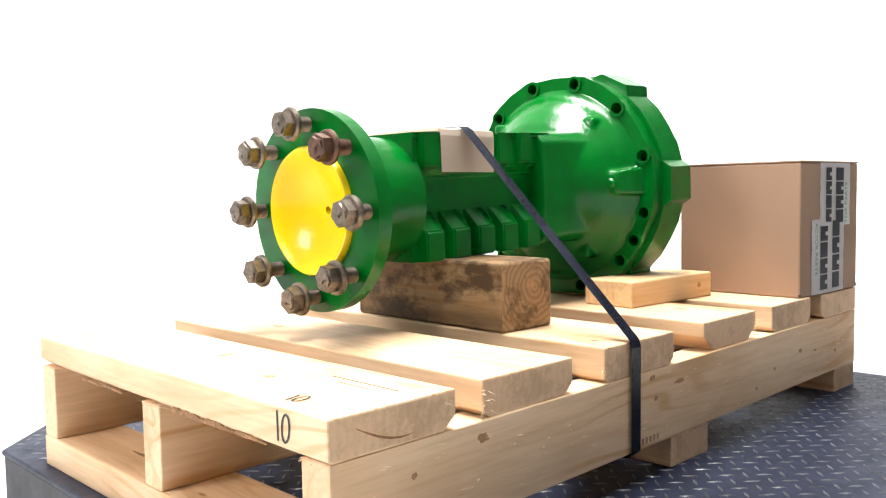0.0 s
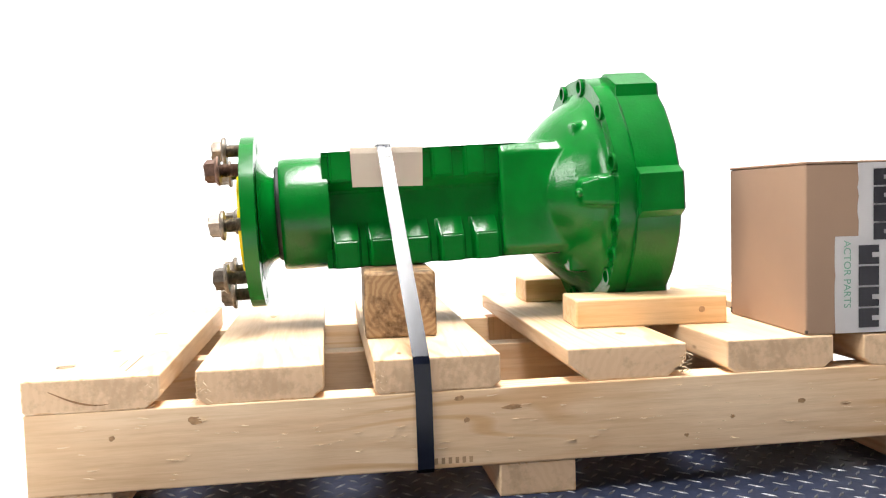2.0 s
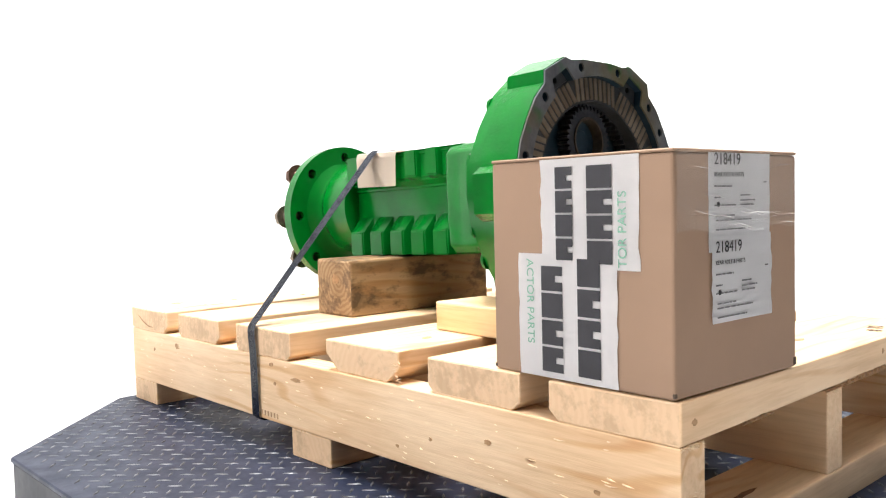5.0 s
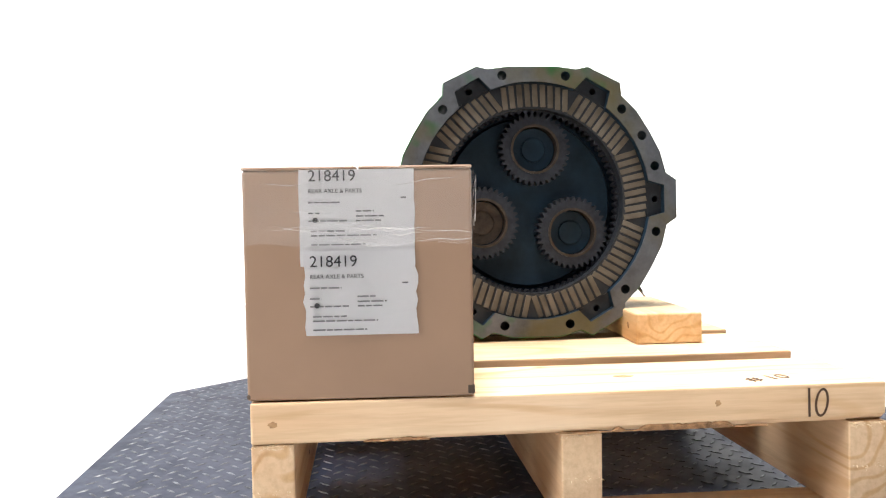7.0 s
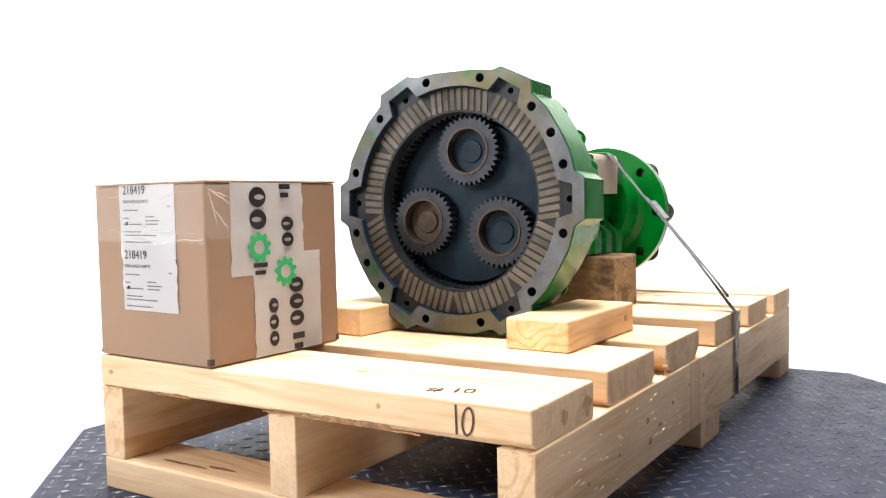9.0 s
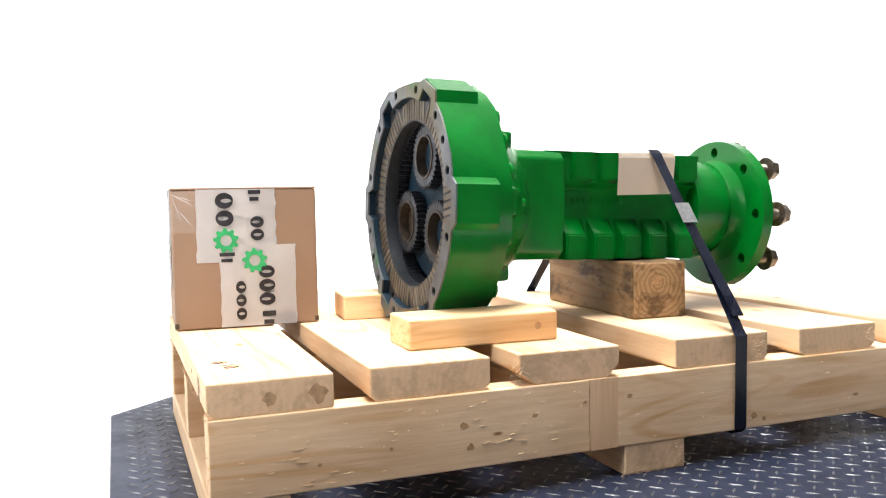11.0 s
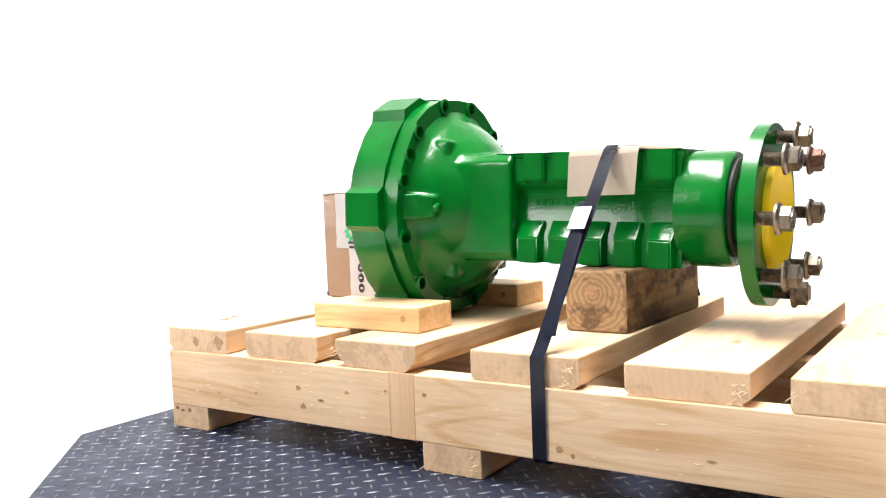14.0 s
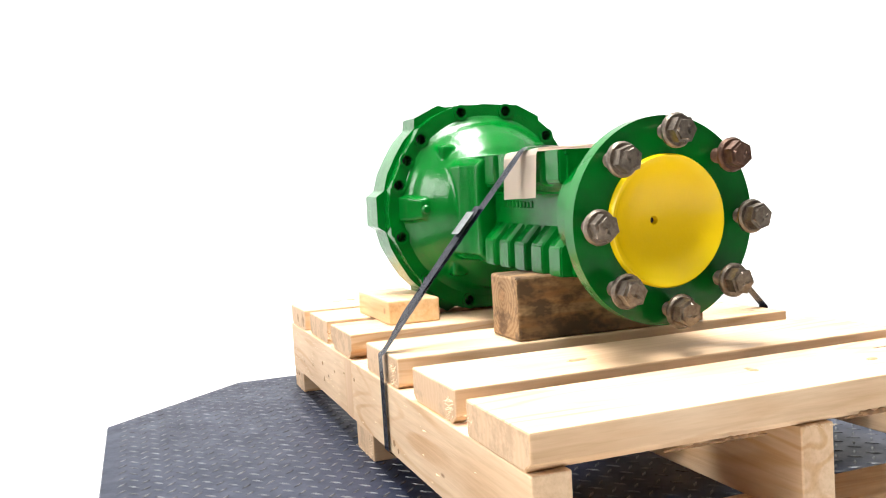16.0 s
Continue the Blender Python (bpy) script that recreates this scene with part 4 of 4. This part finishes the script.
def carton():
    t = thing("carton", pose(CX, CY, 0.1664, 0, 0, -2.0), "brown cardboard carton sealed with printed tape, on the pallet", "box")
    w, d = CW / 2, CD / 2

    def add(name, bm, mat, parent=t, label=""):
        return part(name, bm, mat, parent, label, True)

    body = add("carton_body", box(-w, w, -d, d, 0, CH, 0.0025, 2), CARTON)
    for s in (-1, 1):
        add("top_flap", box(-w - 0.0005, w + 0.0005, min(s * 0.001, s * (d + 0.0006)), max(s * 0.001, s * (d + 0.0006)), CH + 0.0003, CH + 0.0033, 0.001), CARTON, body)
    # solid dark blocks paint the shade in the open lower corners
    for x, y in ((w, d), (-w, d), (-w, -d), (w, -d)):
        sx, k, h = math.copysign(1, x), 0.006 if y > 0 else 0.003, 0.010 if y > 0 else 0.006
        xs, ys = sorted((x + sx * 0.0004, x - sx * k)), sorted((y + math.copysign(0.0004, y), y - math.copysign(k, y)))
        add("corner_gap", box(*xs, *ys, 0.002, h, 0.0007), GAP_SHADE, body)

    # face frames: columns are right, up and out, in the carton's axes
    def face(u, out, at):
        u, out = Vector(u), Vector(out)
        up = Vector((0, 0, 1))
        m = Matrix.Identity(4)
        for i, v in enumerate((u, up, out)):
            m[0][i], m[1][i], m[2][i] = v
        m.translation = at
        return m

    fa = face((1, 0, 0), (0, -1, 0), (-w, -d, 0))      # strap side, u from the inner end
    fb = face((-1, 0, 0), (0, 1, 0), (w, d, 0))        # far side, u from the outer end
    fe = face((0, 1, 0), (1, 0, 0), (w, -d, 0))        # label end

    def sheet(m, u0, u1, v0, v1, z, wavy=0.0, seed=0, seg=10):
        rnd = random.Random(seed)
        bm = bmesh.new()
        rows = []
        for j in range(seg + 1):
            v = v0 + (v1 - v0) * j / seg
            du0, du1 = rnd.uniform(-wavy, wavy), rnd.uniform(-wavy, wavy)
            rows.append([bm.verts.new((u, v, z + rnd.uniform(0, 0.4 * wavy))) for u in (u0 + du0, u0 + (u1 - u0) / 3, u0 + (u1 - u0) * 2 / 3, u1 + du1)])
        for a, b in zip(rows, rows[1:]):
            for i in range(3):
                bm.faces.new((a[i], a[i + 1], b[i + 1], b[i]))
        bmesh.ops.solidify(bm, geom=bm.faces[:], thickness=0.0003)
        return moved(bm, m)

    def slab_row(m, u, v0, v1, count, wide, z, parent, rings=False):
        """The maker's heavy mark as plain dark shapes, one under another."""
        step = (v1 - v0) / count
        for i in range(count):
            lo, hi = v0 + step * (i + 0.04), v0 + step * (i + 0.95)
            h, k = hi - lo, (i + int(u * 997)) % 3
            if rings:
                oval = [(u + wide / 2 + a * wide / 2, (lo + hi) / 2 + b * h / 2) for a, b in circle(0, 0, 1.0, 20)]
                hole = [(u + wide * (0.5, 0.42, 0.6)[k] + a * wide * 0.3, (lo + hi) / 2 + b * h * 0.13) for a, b in circle(0, 0, 1.0, 16)]
                bars = [moved(prism(oval, [hole], 0, 0.0002), Matrix.Translation((0, 0, z)) @ Matrix(((0, 1, 0, 0), (0, 0, 1, 0), (1, 0, 0, 0), (0, 0, 0, 1))))]
            else:
                # a plain slab, some with one notch in an edge
                bars = [box(u, u + wide * 0.66, lo, hi, z, z + 0.0002)]
                for f0, f1 in ((0.0, 0.36), (0.62, 1.0)) if k != 1 else ((0.0, 1.0),):
                    bars.append(box(u + wide * 0.66, u + wide, lo + h * f0, lo + h * f1, z, z + 0.0002))
            add("print_block", moved(join(*bars), m), INK, parent)

    def bar_pair(m, u, v0, v1, wide, z, parent):
        """A cut-off end of the mark: one long bar across another."""
        h = v1 - v0
        bars = [box(u, u + wide, v0 + h * 0.62, v1, z, z + 0.0002), box(u + wide * 0.1, u + wide * 0.85, v0, v0 + h * 0.35, z, z + 0.0002)]
        add("print_block", moved(join(*bars), m), INK, parent)

    def line(m, text, size, u, v, turned, z, mat, parent, label=""):
        bm = moved(writing(text, size), m @ Matrix.Translation((u, v, z)) @ pose(0, 0, 0, 0, 0, turned))
        add("printed_text", bm, mat, parent, label)

    # tape down the strap side
    up_a = add("tape_strip", sheet(fa, 0.066, 0.178, 0.106, CH + 0.0005, 0.0006, 0.0012, 1), TAPE, t, "white printed packing tape")
    lo_a = add("tape_strip", sheet(fa, 0.036, 0.154, 0.001, 0.118, 0.0012, 0.001, 2), TAPE, t, "white printed packing tape")
    slab_row(fa, 0.085, 0.112, CH - 0.006, 4, 0.020, 0.0019, up_a)
    slab_row(fa, 0.122, 0.110, CH - 0.006, 4, 0.028, 0.0019, up_a)
    line(fa, "TOR PARTS", 0.013, 0.165, 0.108, 90, 0.0019, PALE_INK, up_a, "pale green printed words")
    slab_row(fa, 0.066, 0.006, 0.108, 4, 0.026, 0.0020, lo_a)
    slab_row(fa, 0.110, 0.006, 0.116, 4, 0.026, 0.0020, lo_a)
    line(fa, "ACTOR PARTS", 0.0125, 0.0475, 0.113, -90, 0.0020, PALE_INK, lo_a, "pale green printed words")
    # tape down the far side
    up_b = add("tape_strip", sheet(fb, 0.034, 0.150, 0.098, CH + 0.0005, 0.0006, 0.0012, 3), TAPE, t, "white printed packing tape")
    lo_b = add("tape_strip", sheet(fb, 0.066, 0.178, 0.001, 0.122, 0.0012, 0.001, 4), TAPE, t, "white printed packing tape")
    slab_row(fb, 0.062, 0.150, 0.202, 2, 0.026, 0.0019, up_b, True)
    bar_pair(fb, 0.066, 0.098, 0.112, 0.022, 0.0019, up_b)
    bar_pair(fb, 0.110, 0.188, CH - 0.001, 0.018, 0.0019, up_b)
    slab_row(fb, 0.112, 0.128, 0.166, 2, 0.020, 0.0019, up_b, True)
    slab_row(fb, 0.088, 0.010, 0.070, 3, 0.015, 0.0020, lo_b, True)
    slab_row(fb, 0.122, 0.030, 0.092, 3, 0.024, 0.0020, lo_b, True)
    bar_pair(fb, 0.126, 0.002, 0.022, 0.020, 0.0020, lo_b)
    to_face = Matrix(((0, 1, 0, 0), (0, 0, 1, 0), (1, 0, 0, 0), (0, 0, 0, 1)))
    for u, v, z, par in ((0.076, 0.130, 0.0019, up_b), (0.117, 0.099, 0.0021, lo_b)):
        add("gear_mark", moved(gear_mark(0.0185), fb @ Matrix.Translation((u, v, z)) @ to_face), GREEN_INK, par, "bright green gear shape")
    # shipping labels on the end
    lab = add("shipping_label", sheet(fe, 0.050, 0.152, 0.120, CH + 0.0005, 0.0006, 0.0005, 5), PAPER, t, "white paper shipping label with printed numbers")
    lab2 = add("shipping_label", sheet(fe, 0.053, 0.153, 0.058, 0.134, 0.0013, 0.0016, 6), PAPER, t, "white paper shipping label with a wavy edge")
    rnd = random.Random(31)
    for par, v, z in ((lab, 0.1955, 0.0014), (lab2, 0.1195, 0.0024)):
        line(fe, "218419", 0.0142, 0.058, v, 0, z, INK, par, "printed black number")
        line(fe, "REAR AXLE & PARTS", 0.0053, 0.058, v - 0.0105, 0, z, INK, par)
        for u0, u1, dv in ((0.058, 0.086, 0.0195), (0.140, 0.146, 0.016), (0.058, 0.068, 0.029), (0.058, 0.092, 0.036), (0.100, 0.116, 0.0275), (0.100, 0.126, 0.032), (0.100, 0.122, 0.036),
                           (0.060, 0.090, 0.045), (0.060, 0.118, 0.049), (0.060, 0.108, 0.057)):
            if v - dv > 0.062:
                u, words = u0, []
                while u < u1:
                    step = min(rnd.uniform(0.004, 0.011), u1 - u)
                    words.append(box(u, u + step, v - dv, v - dv + 0.0013, z, z + 0.0002))
                    u += step + 0.0012
                add("print_bar", moved(join(*words), fe), GREY_INK, par)
        add("print_spot", moved(moved(prism(circle(0, 0, 0.0024, 10), [], 0, 0.0003), to_face), fe @ Matrix.Translation((0.064, v - 0.0345, z))), INK, par)
    # clear film wrapped round the upper part of the end
    film = bmesh.new()
    rows = []
    rnd = random.Random(9)
    for j in range(9):
        v = CH - 0.066 + 0.067 * j / 8
        rows.append([film.verts.new((CD * i / 14 * 1.004 - 0.0005, v + 0.0016 * math.sin(i * 1.3 + j), 0.0030 + rnd.uniform(0, 0.0013))) for i in range(15)])
    for a, b in zip(rows, rows[1:]):
        for i in range(14):
            film.faces.new((a[i], a[i + 1], b[i + 1], b[i]))
    fo = add("clear_film", moved(film, fe), FILM, t, "wrinkled clear packing film")
    fo.visible_shadow = False
    # thin white strips painted as shine on the film's creases
    for k in range(16):
        u0, v0 = rnd.uniform(0.0, CD * 0.8), CH - rnd.choice((0.012, 0.033, 0.050, 0.052, 0.061, 0.062)) + rnd.uniform(-0.003, 0.003)
        ln, slope, wide = rnd.uniform(0.02, 0.075), rnd.uniform(-0.16, 0.16), rnd.uniform(0.00018, 0.00045)
        bm, rows = bmesh.new(), []
        for i in range(9):
            u = min(u0 + ln * i / 8, CD)
            v, w2 = v0 + slope * ln * i / 8 + 0.0009 * math.sin(i * 1.1 + k), wide * math.sin(math.pi * (i + 0.4) / 9)
            rows.append([bm.verts.new((u, v - w2, 0.0042)), bm.verts.new((u, v + w2, 0.0047))])
        for a, c in zip(rows, rows[1:]):
            bm.faces.new((a[0], a[1], c[1], c[0]))
        add("film_crease", moved(bm, fe), CREASE, fo)
    # the film's end lapped round the far corner
    lap = add("clear_film", sheet(fb, -0.001, 0.033, CH - 0.062, CH - 0.002, 0.0022, 0.0016, 12), FILM, t, "wrinkled clear packing film")
    lap.visible_shadow = False
    for k, (u0, v0, u1, v1) in enumerate(((0.0, 0.006, 0.033, 0.024), (0.004, 0.008, 0.030, 0.016), (0.002, 0.010, 0.013, 0.048), (0.010, 0.030, 0.028, 0.052))):
        bm, rows = bmesh.new(), []
        for i in range(7):
            f = i / 6
            w2 = 0.0006 * math.sin(math.pi * (i + 0.5) / 7)
            u, v = u0 + (u1 - u0) * f, CH - v0 - (v1 - v0) * f + 0.0008 * math.sin(2.1 * i + k)
            rows.append([bm.verts.new((u, v - w2, 0.0042)), bm.verts.new((u + w2, v + w2, 0.0047))])
        for a, c in zip(rows, rows[1:]):
            bm.faces.new((a[0], a[1], c[1], c[0]))
        add("film_crease", moved(bm, fb), CREASE, lap)
    return t


carton()


# ---- protector board and strap ----
def protector():
    t = thing("protector_board", pose(0.42, 0.3147, 0.414), "pale folded cardboard protecting the tube under the strap", "cardboard")
    bm = bmesh.new()
    rows = []
    # across the beam: y, z, x at either edge
    for y, z, x0, x1 in ((0.2356, 0.362, 0.364, 0.461), (0.2356, 0.408, 0.362, 0.462), (0.2376, 0.4155, 0.362, 0.462), (0.2431, 0.4172, 0.362, 0.463), (0.3127, 0.4178, 0.366, 0.468),
                         (0.3813, 0.4172, 0.371, 0.473), (0.3879, 0.4155, 0.372, 0.474), (0.3909, 0.408, 0.373, 0.475), (0.3919, 0.352, 0.379, 0.479)):
        rows.append([bm.verts.new((x0 + (x1 - x0) * i / 4, y, z)) for i in range(5)])
    for a, b in zip(rows, rows[1:]):
        for i in range(4):
            bm.faces.new((a[i], a[i + 1], b[i + 1], b[i]))
    bmesh.ops.solidify(bm, geom=bm.faces[:], thickness=-0.0022)
    part("board", bm, CARD, t)
    return t


def ribbon(path, width, thick=0.0009):
    """A flat band through points (x, y, z); its width lies along x."""
    bm, rows = bmesh.new(), []
    for x, y, z, *skew in path:
        d = skew[0] * width / 2 if skew else 0.0
        rows.append([bm.verts.new((x - width / 2, y - d, z - d)), bm.verts.new((x + width / 2, y + d, z + d))])
    for a, b in zip(rows, rows[1:]):
        bm.faces.new((a[0], a[1], b[1], b[0]))
    bmesh.ops.solidify(bm, geom=bm.faces[:], thickness=thick)
    return bm


def strap():
    t = thing("strap", pose(0.42, 0.30, 0.04), "black plastic strap tensioned over the axle and pallet", "strap")
    TWIST = 0.05
    path = [(0.427, 0.045, 0.0335), (0.427, 0.004, 0.0335), (0.427, -0.0035, 0.040), (0.4265, -0.0045, 0.127), (0.425, -0.0058, 0.160), (0.4245, -0.0035, 0.1685), (0.416, 0.1160, 0.294),
            (0.4085, 0.2330, 0.4160), (0.4085, 0.2396, 0.4205), (0.409, 0.3127, 0.4215), (0.4105, 0.3859, 0.4205), (0.411, 0.3939, 0.4155), (0.412, 0.4100, 0.3962, TWIST), (0.4170, 0.4963, 0.293, TWIST), (0.4190, 0.530, 0.2532, TWIST), (0.4245, W - 0.003, 0.1715), (0.4252, W + 0.0045, 0.164), (0.4255, W + 0.004, 0.127), (0.426, W + 0.0035, 0.040), (0.426, W - 0.004, 0.0335), (0.426, W - 0.045, 0.0335)]
    part("band", ribbon(path, 0.0190), STRAP, t)
    # doubled tail below the clip on the far side
    tail = [(0.4205, 0.4565, 0.3460, TWIST), (0.4205, 0.4983, 0.2965, TWIST), (0.4185, 0.5669, 0.214, TWIST), (0.4165, 0.5851, 0.188)]
    part("tail", ribbon(tail, 0.0185), STRAP, t)
    part("loose_end", ribbon([(0.404, 0.3026, 0.4228), (0.392, 0.3026, 0.4232), (0.380, 0.3026, 0.4238), (0.368, 0.3026, 0.4250)], 0.006), STRAP, t)
    clip = ribbon([(0.4195, 0.4681, 0.3392), (0.4212, 0.4913, 0.3115)], 0.0245, 0.0075)
    part("clip", clip, CLIP, t, "bright crimped metal strap clip")
    return t


protector()
strap()


def motions():
    """Everything on the turntable turns with it at a steady pace."""
    times = [0.1 * i for i in range(161)]
    for ob, home in ON_TABLE.values():
        walk(ob, [(t, turn(t) @ home) for t in times])


motions()
